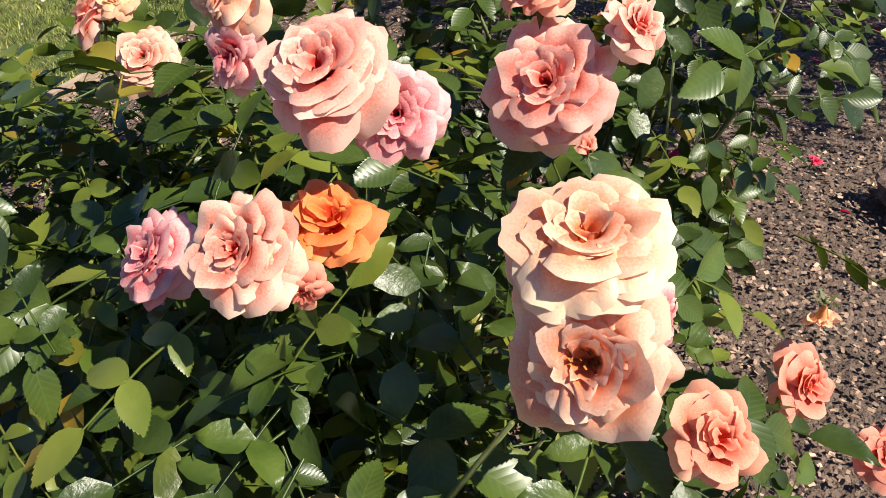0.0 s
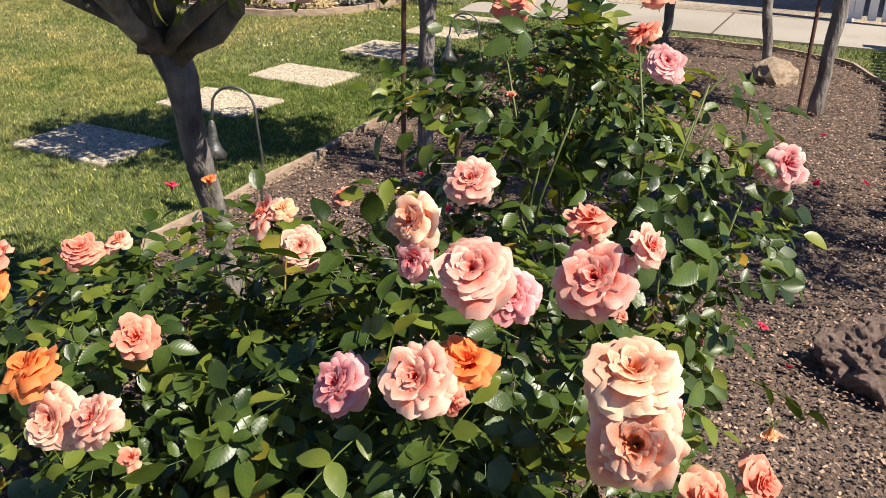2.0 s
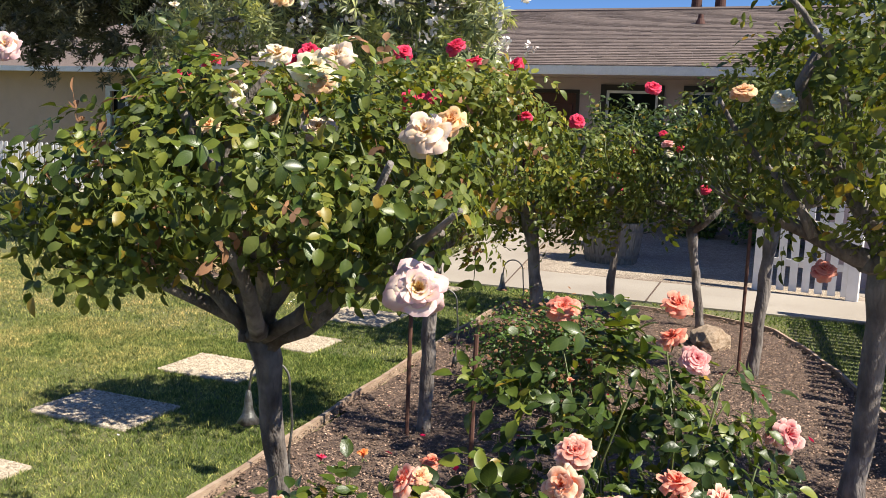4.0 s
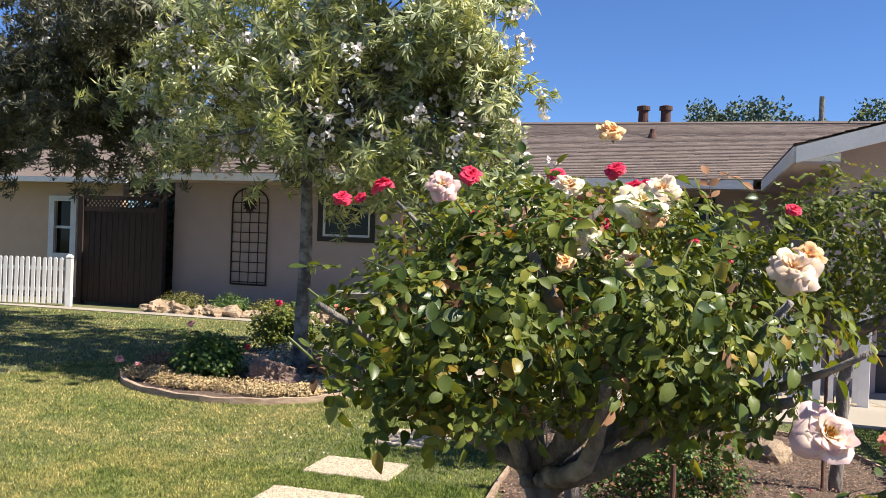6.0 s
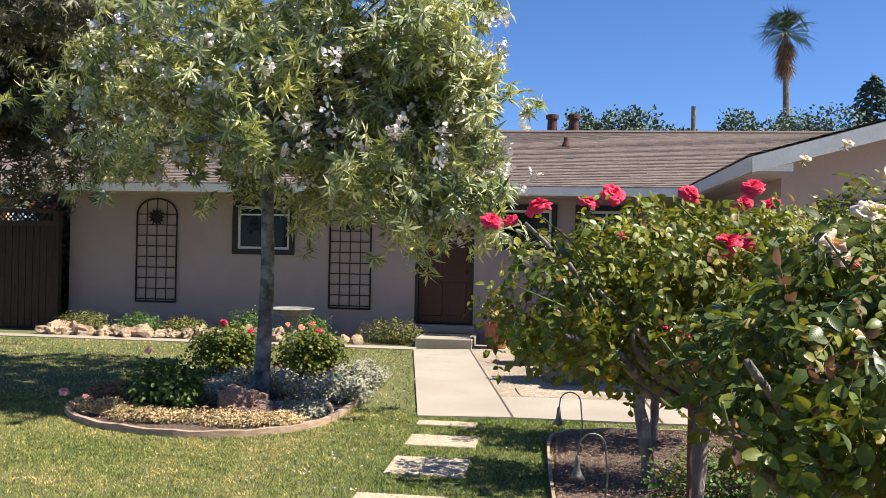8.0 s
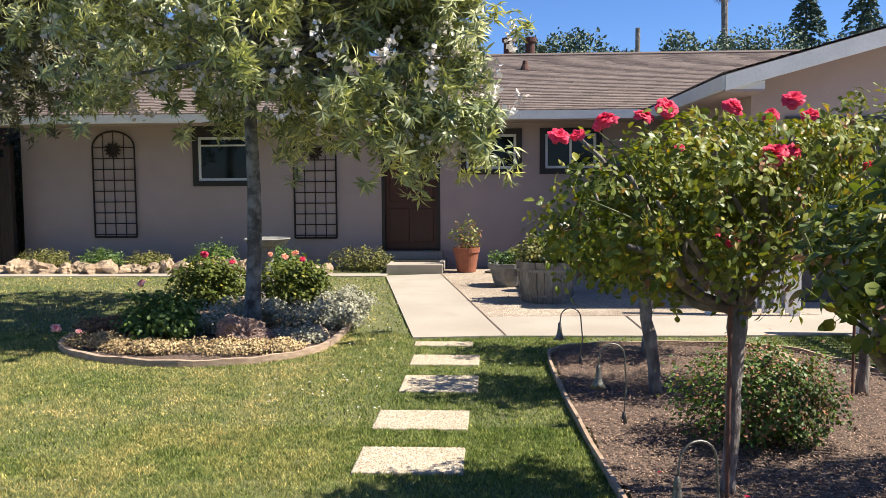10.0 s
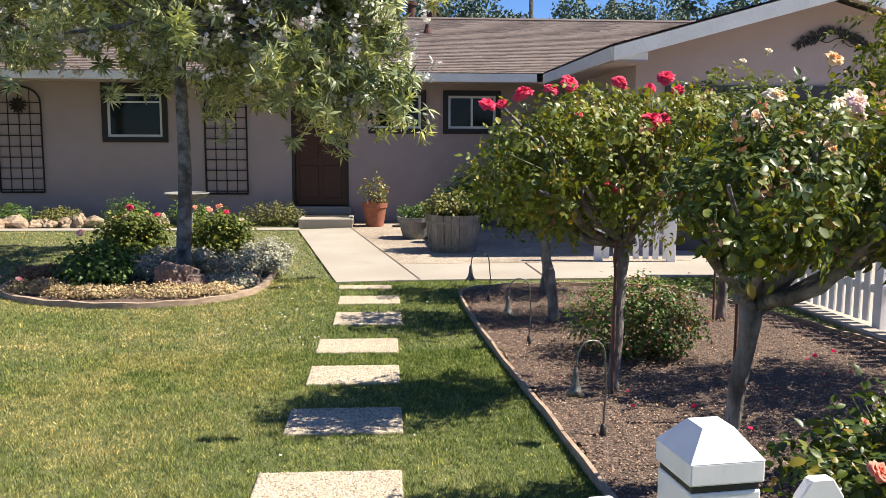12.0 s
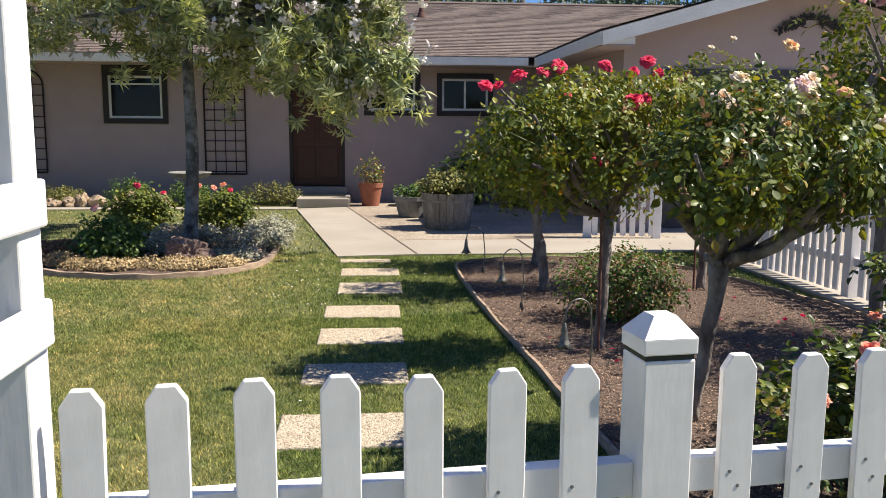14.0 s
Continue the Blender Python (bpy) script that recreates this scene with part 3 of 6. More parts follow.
# wood chips on the bed
n = 140000
cp = np.stack([rng.uniform(-0.8, 2.6, n), 0.3 + 7.7 * rng.uniform(0, 1, n) ** 1.3], 1)
cp = cp[inside(BED, cp[:, 0], cp[:, 1])]
k = len(cp)
rot = frames_from(np.stack([rng.normal(0, 0.35, k), rng.normal(0, 0.35, k), np.ones(k)], 1), np.stack([np.cos(t := rng.uniform(0, 6.28, k)), np.sin(t), np.zeros(k)], 1))
CHIP_V = [(-0.42, -0.8, 0), (0.5, -0.7, 0), (0.45, 0.75, 0.25), (-0.5, 0.85, 0.2)]
chips = scatter_mesh("mulch_chips", CHIP_V, [(0, 1, 2, 3)], rot, np.column_stack([cp, rng.uniform(0.028, 0.05, k)]), rng.uniform(0.0035, 0.0085, k), M["chip"], smooth=False)
tagged(chips, "shredded grey-brown bark chips on the bed", "mulch")

# fallen petals and pale bits on the lawn
lp = np.concatenate([lawn_points(170, -3.0, -1.9, 5.5, 11), lawn_points(40, -6, -1, 2.5, 8)])
k = len(lp)
rot = frames_from(np.stack([rng.normal(0, 0.4, k), rng.normal(0, 0.4, k), np.ones(k)], 1), np.stack([np.cos(t := rng.uniform(0, 6.28, k)), np.sin(t), np.zeros(k)], 1))
tagged(scatter_mesh("fallen_petals", [(-0.5, -1, 0), (0.5, -1, 0), (0.7, 0.6, 0.3), (-0.7, 0.6, 0.3)], [(0, 1, 2, 3)], rot, np.column_stack([lp, np.full(k, 0.028)]), rng.uniform(0.005, 0.012, k), M["flower_white"], smooth=False), "fallen pale petals on the grass", "petals")
n = 34
fp = np.stack([rng.uniform(-0.4, 1.9, n), rng.uniform(2.6, 6.3, n)], 1)
rot = frames_from(np.stack([rng.normal(0, 0.4, n), rng.normal(0, 0.4, n), np.ones(n)], 1), np.stack([np.cos(t := rng.uniform(0, 6.28, n)), np.sin(t), np.zeros(n)], 1))
tagged(scatter_mesh("fallen_petals", [(-0.8, -1, 0), (0.8, -1, 0), (1, 0.8, 0.4), (-1, 0.8, 0.4)], [(0, 1, 2, 3)], rot, np.column_stack([fp, np.full(n, 0.05)]), rng.uniform(0.008, 0.018, n), M["petal_red"], smooth=False), "fallen crimson rose petals on the mulch", "petals")


def paver(i, x0, x1, y0, y1):
    r = np.random.default_rng(50 + i)
    t = thing("stepping_stone", "square pebble-faced stepping stone set in the lawn", "stepping stone", ((x0 + x1) / 2, (y0 + y1) / 2, 0), "stepping stones in the lawn")
    hx, hy = (x1 - x0) / 2, (y1 - y0) / 2
    v, f = soft_box(-hx, hx, -hy, hy, -0.04, 0.015, 0.01)
    mesh_ob("slab", v, f, M["paver"], t)
    n = 2200
    p = np.column_stack([r.uniform(-hx + 0.01, hx - 0.01, n), r.uniform(-hy + 0.01, hy - 0.01, n), np.full(n, 0.015)])
    rot = frames_from(np.column_stack([r.normal(0, 0.15, n), r.normal(0, 0.15, n), np.ones(n)]), np.column_stack([np.cos(a := r.uniform(0, 6.28, n)), np.sin(a), np.zeros(n)]))
    tv = [(-1, -0.6, -0.2), (1, -0.7, -0.2), (0.9, 0.7, -0.2), (-0.8, 0.8, -0.2), (-0.4, -0.3, 0.45), (0.4, -0.3, 0.5), (0.4, 0.35, 0.45), (-0.4, 0.4, 0.5)]
    tf = [(4, 5, 6, 7), (0, 1, 5, 4), (1, 2, 6, 5), (2, 3, 7, 6), (3, 0, 4, 7)]
    scatter_mesh("pebble_facing", tv, tf, rot, p, r.uniform(0.004, 0.0085, n), M["pebble"], t, "small tan pebbles pressed into the face")
    return t


for i, s in enumerate(STONES):
    paver(i, *s)


# ---- the house ----
HY = 15.575


def pierced_wall(name, x0, x1, z0, z1, y0, y1, holes, mat, label):
    xs = sorted({x0, x1, *[h[0] for h in holes], *[h[1] for h in holes]})
    zs = sorted({z0, z1, *[h[2] for h in holes], *[h[3] for h in holes]})
    shapes = []
    for a, b in zip(xs, xs[1:]):
        for c, d in zip(zs, zs[1:]):
            mx, mz = (a + b) / 2, (c + d) / 2
            if not any(h[0] < mx < h[1] and h[2] < mz < h[3] for h in holes):
                shapes.append(box(a, b, y0, y1, c, d))
    return tagged(mesh_ob(name, *join(*shapes), mat), label, "wall", kind="structure")


WINDOWS = [(-6.68, -5.48, 1.5, 2.5), (-1.75, -0.65, 1.68, 2.5), (-0.33, 0.78, 1.68, 2.5)]
DOOR = (-3.2, -2.13, 0.3, 2.4)
pierced_wall("wall_front", -9.93, 2.0, -0.1, 2.72, HY, HY + 0.2, [(a + 0.06, b - 0.06, c + 0.06, d - 0.04) for a, b, c, d in WINDOWS] + [DOOR], M["stucco"], "mauve-grey stucco front wall of the low house")
mesh_ob("wall_left", *box(-9.93, -9.73, HY + 0.2, 24.7, -0.1, 2.72), M["stucco"])["kind"] = "structure"
mesh_ob("wall_back", *box(-9.93, 9, 24.7, 24.9, -0.1, 2.72), M["stucco"])["kind"] = "structure"
# Unseen dark inner wall, added behind the panes to keep the rooms dim.
mesh_ob("wall_left", *box(-9.5, 2, HY + 2.5, HY + 2.6, 0, 2.6), M["garage"])["kind"] = "structure"


def window(i, a, b, c, d):
    w = thing("window", "white-framed window with a wide dark surround", "window", kind="structure")
    w.name = "window_%d" % (i + 1)
    y = HY - 0.03
    t = 0.10
    mesh_ob("window_surround", *join(box(a, b, y, HY - 0.002, c, c + t), box(a, b, y, HY - 0.002, d - t, d), box(a, a + t, y, HY - 0.002, c + t, d - t), box(b - t, b, y, HY - 0.002, c + t, d - t)), M["dark_trim"], w, "dark brown painted surround")
    if i == 0:
        mesh_ob("window_header", *box(a, b, y, HY - 0.002, d + 0.002, 2.598), M["dark_trim"], w, "dark brown header board under the eave")
    a, b, c, d = a + t, b - t, c + t, d - t
    f = 0.045
    mid = (a + b) / 2
    mesh_ob("window_frame", *join(box(a, b, HY + 0.0, HY + 0.06, c, c + f), box(a, b, HY + 0.0, HY + 0.06, d - f, d), box(a, a + f, HY + 0.0, HY + 0.06, c + f, d - f), box(b - f, b, HY + 0.0, HY + 0.06, c + f, d - f),
                                   *([box(mid - 0.02, mid + 0.02, HY + 0.005, HY + 0.055, c + f, d - f)] if i == 2 else [box(a + f, b - f, HY + 0.005, HY + 0.055, d - 0.17, d - 0.14)] if i == 0 else [])), M["trim"], w, "white vinyl frame")
    mesh_ob("pane", *box(a + f, b - f, HY + 0.03, HY + 0.036, c + f, d - f), M["glass"], w, "dark reflecting glass")


for i, w in enumerate(WINDOWS):
    window(i, *w)
door = thing("door_1", "closed red-brown panelled front door in shade", "door", kind="structure")
a, b, c, d = DOOR
mesh_ob("door_frame", *join(box(a, a + 0.06, HY - 0.015, HY + 0.12, c, d), box(b - 0.06, b, HY - 0.015, HY + 0.12, c, d), box(a + 0.06, b - 0.06, HY - 0.015, HY + 0.12, d - 0.06, d)), M["dark_trim"], door, "dark brown door frame")
mesh_ob("door_leaf", *join(soft_box(a + 0.06, b - 0.06, HY + 0.06, HY + 0.1, c + 0.01, d - 0.06, 0.004), *[soft_box(x, x + 0.36, HY + 0.045, HY + 0.062, z, z + h, 0.012) for x in (a + 0.14, a + 0.58) for z, h in ((c + 0.15, 0.62), (c + 0.9, 0.95))]), M["door"], door, "red-brown raised panels")
mesh_ob("door_handle", *lathe([(0.0, 0), (0.03, 0.0), (0.03, 0.02), (0, 0.03)], 10), M["iron"], door, "dark round handle").matrix_local = pose(b - 0.13, HY + 0.05, c + 0.95, 90)
mesh_ob("door_sill", *box(a - 0.05, b + 0.05, HY - 0.25, HY + 0.1, 0.17, 0.3), M["concrete"], door, "concrete threshold")
step = thing("step", "broad concrete entry step with a dark mat", "step", kind="structure")
mesh_ob("step_block", *soft_box(-2.97, -2.02, 14.25, HY - 0.002, 0, 0.17, 0.012), M["concrete"], step)
mat_ = thing("door_mat", "dark rubber door mat on the step", "door mat", (-2.5, 14.95, 0.17))
mesh_ob("mat", *soft_box(-0.4, 0.4, -0.22, 0.22, 0, 0.015, 0.005), M["black"], mat_)

# roof of the long wing: rows of shingles on a sloped deck
EAVE_Y, EAVE_Z, RIDGE_Y, RIDGE_Z = 14.95, 2.78, 20.1, 4.42


def shingle_roof(name, x0, x1, y0, z0, y1, z1, label, seed, turn=None, clip=None):
    r = random.Random(seed)
    t = thing(name, label, "roof", kind="structure")
    rows = int(math.hypot(y1 - y0, z1 - z0) / 0.13)
    dy, dz = (y1 - y0) / rows, (z1 - z0) / rows
    v, f = [], []
    for k in range(rows):
        x = x0 + r.uniform(-0.3, 0)
        while x < x1:
            w = r.uniform(0.12, 0.24)
            a, b = max(x, x0), min(x + w - 0.004, x1)
            x += w
            if b <= a:
                continue
            th = r.uniform(0.011, 0.017)
            o = r.uniform(-0.004, 0.004)
            ya, yb = y0 + k * dy + o, y0 + (k + 1.12) * dy
            za, zb = z0 + k * dz, z0 + (k + 1.12) * dz
            if clip and not clip((a + b) / 2, (ya + yb) / 2, za):
                continue
            n0 = len(v)
            v += [(a, ya, za), (b, ya, za), (a, ya, za + th), (b, ya, za + th), (a, yb, zb + 0.002), (b, yb, zb + 0.002)]
            f += [(n0, n0 + 1, n0 + 3, n0 + 2), (n0 + 2, n0 + 3, n0 + 5, n0 + 4)]
    if turn:
        v = [turn(p) for p in v]
    mesh_ob("shingles", v, f, M["shingle"], t, "grey-brown asphalt shingles in courses", kind="stuff")
    return t


main_roof = shingle_roof("roof_main", -10.4, 6.4, EAVE_Y, EAVE_Z, RIDGE_Y, RIDGE_Z, "low grey-brown shingle roof of the house", 4)
s = (RIDGE_Z - EAVE_Z) / (RIDGE_Y - EAVE_Y)
mesh_ob("roof_deck", [(-10.4, EAVE_Y, EAVE_Z - 0.01), (6.4, EAVE_Y, EAVE_Z - 0.01), (6.4, RIDGE_Y, RIDGE_Z - 0.01), (-10.4, RIDGE_Y, RIDGE_Z - 0.01), (6.4, 25.3, EAVE_Z), (-10.4, 25.3, EAVE_Z)],
        [(0, 1, 2, 3), (3, 2, 4, 5)], M["fascia"], main_roof)
mesh_ob("soffit", *box(-10.4, 1.55, EAVE_Y + 0.03, HY, 2.60, 2.63), M["stucco"], main_roof, "shaded eave soffit")
mesh_ob("gutter", *box(-10.42, 1.35, EAVE_Y - 0.06, EAVE_Y + 0.03, 2.62, 2.765), M["trim"], main_roof, "white painted gutter board")
mesh_ob("ridge_cap", *tube([(-10.4, RIDGE_Y, RIDGE_Z + 0.0), (6.4, RIDGE_Y, RIDGE_Z + 0.0)], [0.06, 0.06], 6), M["shingle"], main_roof, "ridge cap shingles")
for x, y, h, r in ((-0.78, 20.3, 0.42, 0.12), (-0.28, 20.3, 0.42, 0.12)):
    ch = thing("flue_pipe", "rusty brown round flue pipe with a cap on the roof ridge", "flue pipe", (x, y, RIDGE_Z - 0.1), "flue pipes on the roof")
    mesh_ob("pipe", *lathe([(r, 0), (r * 0.92, h), (r * 0.92, h + 0.02)], 16), M["rust"], ch)
    mesh_ob("cap", *lathe([(r * 0.9, h + 0.02), (r * 1.25, h + 0.03), (r * 1.25, h + 0.12), (0.001, h + 0.16)], 16), M["rust"], ch)
sv = thing("roof_vent", "small rusty cone vent on the shingles", "roof vent", (-0.47, 18.5, 3.90))
mesh_ob("cone", *lathe([(0.11, 0), (0.06, 0.12), (0.05, 0.2), (0.001, 0.2)], 12), M["rust"], sv)

# the garage wing with its gable towards the garden
WX, WY, PEAK_X, TIP_X, TIP_Z, PEAK_Z = 1.97, 10.72, 4.6, 1.51, 2.72, 3.58
FY = 10.2
slope = (PEAK_Z - TIP_Z) / (PEAK_X - TIP_X)
zr = TIP_Z + slope * (WX - TIP_X) - 0.08
RX = 2 * PEAK_X - WX
gd = (2.5, 6.1, 0.02, 2.3)
pierced_wall("wall_gable", WX, RX, -0.1, 2.6, WY, WY + 0.2, [gd], M["stucco"], "mauve stucco gable wall of the garage wing")
v = [(WX, WY, 2.6), (RX, WY, 2.6), (RX, WY, zr), (PEAK_X, WY, PEAK_Z - 0.08), (WX, WY, zr)]
tagged(mesh_ob("wall_gable_top", v + [(x, y + 0.2, z) for x, y, z in v], [(0, 1, 2, 3, 4), (9, 8, 7, 6, 5)] + [(i, (i + 1) % 5, 5 + (i + 1) % 5, 5 + i) for i in range(5)], M["stucco"]), "mauve stucco gable above the garage door", "wall", kind="structure")
tagged(mesh_ob("wall_west", *box(WX, WX + 0.2, WY + 0.2, HY + 0.2, -0.1, 2.7), M["stucco"]), "stucco side wall of the garage wing", "wall", kind="structure")
tagged(mesh_ob("wall_east", *box(RX - 0.2, RX, WY + 0.2, 24.7, -0.1, 2.6), M["stucco"]), "stucco far wall of the garage wing", "wall", kind="structure")
garage = thing("garage_door", "dark closed garage door under a black header", "garage door", kind="structure")
mesh_ob("header", *box(gd[0] - 0.12, gd[1] + 0.12, WY - 0.03, WY - 0.002, gd[3] - 0.16, gd[3] + 0.02), M["garage"], garage, "black painted header board")
mesh_ob("door_panel", *join(*[soft_box(gd[0], gd[1], WY + 0.08, WY + 0.12, 0.02 + 0.43 * i, 0.44 + 0.43 * i, 0.008) for i in range(5)]), M["garage"], garage, "dark sectional panels")

gr = thing("roof_gable", "white-edged gable roof of the garage wing", "roof", kind="structure")
L = 11.0
v, f = [], []
th = 0.05
for x, z in ((TIP_X, TIP_Z + 0.06), (PEAK_X, PEAK_Z + 0.06), (2 * PEAK_X - TIP_X, TIP_Z + 0.06)):
    for y in (FY, FY + L):
        v += [(x, y, z), (x, y, z - th)]
f = [(0, 4, 6, 2), (4, 8, 10, 6), (1, 3, 7, 5), (5, 7, 11, 9), (0, 1, 5, 4), (4, 5, 9, 8), (0, 2, 3, 1)]
mesh_ob("roof_deck", v, f, M["fascia"], gr)
for x0, x1, z0, z1 in ((TIP_X, PEAK_X, TIP_Z, PEAK_Z), (PEAK_X, 2 * PEAK_X - TIP_X, PEAK_Z, TIP_Z)):
    v = [(x0, FY - 0.04, z0 + 0.05), (x1, FY - 0.04, z1 + 0.05), (x1, FY - 0.04, z1 - 0.15), (x0, FY - 0.04, z0 - 0.13)]
    v += [(x, FY - 0.002, z) for x, y, z in v]
    mesh_ob("rake_board", v, [(3, 2, 1, 0), (4, 5, 6, 7), (0, 1, 5, 4), (2, 3, 7, 6), (1, 2, 6, 5), (3, 0, 4, 7)], M["trim"], gr, "white painted rake board")
mesh_ob("eave_board", *box(TIP_X - 0.03, TIP_X + 0.0, FY, 15.0, TIP_Z - 0.12, TIP_Z + 0.05), M["trim"], gr, "white painted eave board")
mesh_ob("soffit", *box(TIP_X, WX, FY, HY - 0.6, TIP_Z - 0.14, TIP_Z - 0.11), M["stucco"], gr)
for x0, x1 in ((TIP_X, PEAK_X), (2 * PEAK_X - TIP_X, PEAK_X)):
    mesh_ob("soffit", [(x0, FY, TIP_Z - 0.005), (x1, FY, PEAK_Z - 0.005), (x1, WY, PEAK_Z - 0.005), (x0, WY, TIP_Z - 0.005)], [(0, 1, 2, 3)], M["stucco"], gr, "mauve painted soffit under the rake")
v = [(TIP_X, TIP_Z - 0.14), (WX, TIP_Z - 0.14), (WX, TIP_Z - 0.14 + slope * (WX - TIP_X)), (TIP_X, TIP_Z - 0.12)]
v = [(x, FY + y, z) for y in (0.002, 0.02) for x, z in v]
mesh_ob("soffit_end", v, [(0, 1, 2, 3), (7, 6, 5, 4), (0, 4, 5, 1), (1, 5, 6, 2), (2, 6, 7, 3), (3, 7, 4, 0)], M["trim"], gr, "boxed eave end")
west = shingle_roof("roof_west_slope", 0, L, 0, 0, PEAK_X - TIP_X, PEAK_Z - TIP_Z, "shingled slope of the garage roof", 9,
                    turn=lambda p: (TIP_X - 0.02 + p[1], FY + L - p[0], TIP_Z + 0.075 + p[2]))


def leaf_ornament():
    """A crescent spray of cut metal leaves on curved stems."""
    t = thing("wall_ornament", "dark metal leaf-scroll ornament on the gable wall", "wall ornament", (4.70, WY - 0.03, 2.86))
    r = random.Random(3)
    arc = lambda u: Vector((0.5 * u, 0, 0.17 - 0.17 * u * u))
    mesh_ob("stem", *tube([arc(-1 + i / 8) for i in range(17)], [0.009] * 17, 5), M["black"], t)
    mesh_ob("stem", *tube([arc(-0.75 + i / 8) * 0.8 + Vector((0, 0, -0.05 + 0.03 * math.sin(i))) for i in range(13)], [0.007] * 13, 5), M["black"], t)
    for i in range(58):
        u = -1 + 2 * i / 57
        p = arc(u)
        side = 1 if i % 2 else -1
        a = math.atan2(-0.68 * u, 1) + side * r.uniform(0.7, 1.3) + (math.pi if u < 0 else 0)
        a = a if abs(u) > 0.15 else r.uniform(0.6, 2.5)
        l = r.uniform(0.09, 0.15) * (1 - 0.35 * abs(u))
        c, s_ = math.cos(a), math.sin(a)
        w = 0.026
        v = [(p.x, 0, p.z), (p.x + l * .5 * c - w * s_, -0.02, p.z + l * .5 * s_ + w * c), (p.x + l * c, -0.005, p.z + l * s_), (p.x + l * .5 * c + w * s_, -0.02, p.z + l * .5 * s_ - w * c)]
        v += [(q[0], q[1] + 0.006, q[2]) for q in v]
        mesh_ob("leaf", v, [(0, 1, 2, 3), (7, 6, 5, 4), (0, 4, 5, 1), (1, 5, 6, 2), (2, 6, 7, 3), (3, 7, 4, 0)], M["black"], t)


leaf_ornament()


def trellis(x0, x1, z0, z1):
    t = thing("trellis", "arched dark metal grid trellis hung on the wall", "trellis", ((x0 + x1) / 2, HY - 0.03, z0), "trellises on the house wall")
    w, h = (x1 - x0) / 2, z1 - z0
    hs = h - w * 0.75
    arch = [(w * math.cos(a), 0, hs + w * 0.75 * math.sin(a)) for a in np.linspace(0, math.pi, 13)]
    mesh_ob("outline", *join(tube([(w, 0, 0)] + arch + [(-w, 0, 0)], [0.017] * 15, 6), tube([(-w, 0, 0.0), (w, 0, 0.0)], [0.017] * 2, 6), tube([(-w, 0, 0.05), (w, 0, 0.05)], [0.01] * 2, 6)), M["iron"], t)
    bars = []
    n = 9
    for i in range(1, n):
        z = 0.05 + (hs - 0.05) * i / (n - 1)
        bars.append(tube([(-w, 0.0, z), (w, 0.0, z)], [0.0095] * 2, 5))
    for x in (-w * 0.5, 0, w * 0.5):
        bars.append(tube([(x, 0.004, 0), (x, 0.004, hs + 0.72 * w * math.sqrt(1 - (x / w) ** 2))], [0.0095] * 2, 5))
    for bv, bf in bars:
        mesh_ob("bar", bv, bf, M["iron"], t)
    leaves = []
    for i in range(12):
        a = i * math.pi / 6
        r = 0.17
        c, s_ = math.cos(a), math.sin(a)
        leaves.append(([(0, -0.015, hs - .05), (r * .5 * c - .035 * s_, -0.03, hs - .05 + r * .5 * s_ + .035 * c), (r * c, -0.015, hs - .05 + r * s_), (r * .5 * c + .035 * s_, -0.02, hs - .05 + r * .5 * s_ - .035 * c)], [(0, 1, 2, 3)]))
    mesh_ob("leaf_rosette", *join(*leaves), M["iron"], t, "cut metal leaf rosette")


trellis(-8.56, -7.77, 0.57, 2.52)
trellis(-4.80, -4.03, 0.54, 2.45)


# ---- fences ----
def picket_mesh(h, w=0.075):
    bm = bmesh.new()
    prof = [(-w / 2, 0), (w / 2, 0), (w / 2, h - 0.03), (w / 2 - 0.02, h), (-w / 2 + 0.02, h), (-w / 2, h - 0.03)]
    a = [bm.verts.new((x, -0.01, z)) for x, z in prof]
    b = [bm.verts.new((x, 0.01, z)) for x, z in prof]
    bm.faces.new(a)
    bm.faces.new(b[::-1])
    for i in range(6):
        bm.faces.new((a[(i + 1) % 6], a[i], b[i], b[(i + 1) % 6]))
    bmesh.ops.bevel(bm, geom=bm.edges[:], offset=0.0025, segments=1, affect="EDGES")
    me = bpy.data.meshes.new("picket")
    bm.to_mesh(me)
    bm.free()
    me.materials.append(M["white"])
    return me


def post_parts(parent, x, y, h, w, yaw=0):
    p = mesh_ob("post", *soft_box(-w / 2, w / 2, -w / 2, w / 2, 0, h - 0.085, 0.004), M["white"], parent, "square white post")
    p.matrix_local = pose(x, y, 0, 0, 0, yaw)
    c = w / 2 + 0.003
    band = mesh_ob("groove", *box(-w / 2 + 0.003, w / 2 - 0.003, -w / 2 + 0.003, w / 2 - 0.003, h - 0.087, h - 0.073), M["black"], p, "dark groove under the cap")
    v, f = soft_box(-c, c, -c, c, h - 0.074, h - 0.04, 0.003)
    t = w * 0.22
    v2 = [(-c, -c, h - 0.041), (c, -c, h - 0.041), (c, c, h - 0.041), (-c, c, h - 0.041), (-t, -t, h), (t, -t, h), (t, t, h), (-t, t, h)]
    mesh_ob("post_cap", *join((v, f), (v2, [(4, 5, 6, 7), (0, 1, 5, 4), (1, 2, 6, 5), (2, 3, 7, 6), (3, 0, 4, 7)])), M["white"], p, "pyramid cap")


nail_mesh = bpy.data.meshes.new("nail")
nail_mesh.from_pydata(*(lambda q: (q[0], [], q[1]))(lathe([(0.0001, 0.0012), (0.0036, 0.001), (0.0042, 0.0), (0.0001, -0.001)], 10)))
nail_mesh.materials.append(M["hoop"])


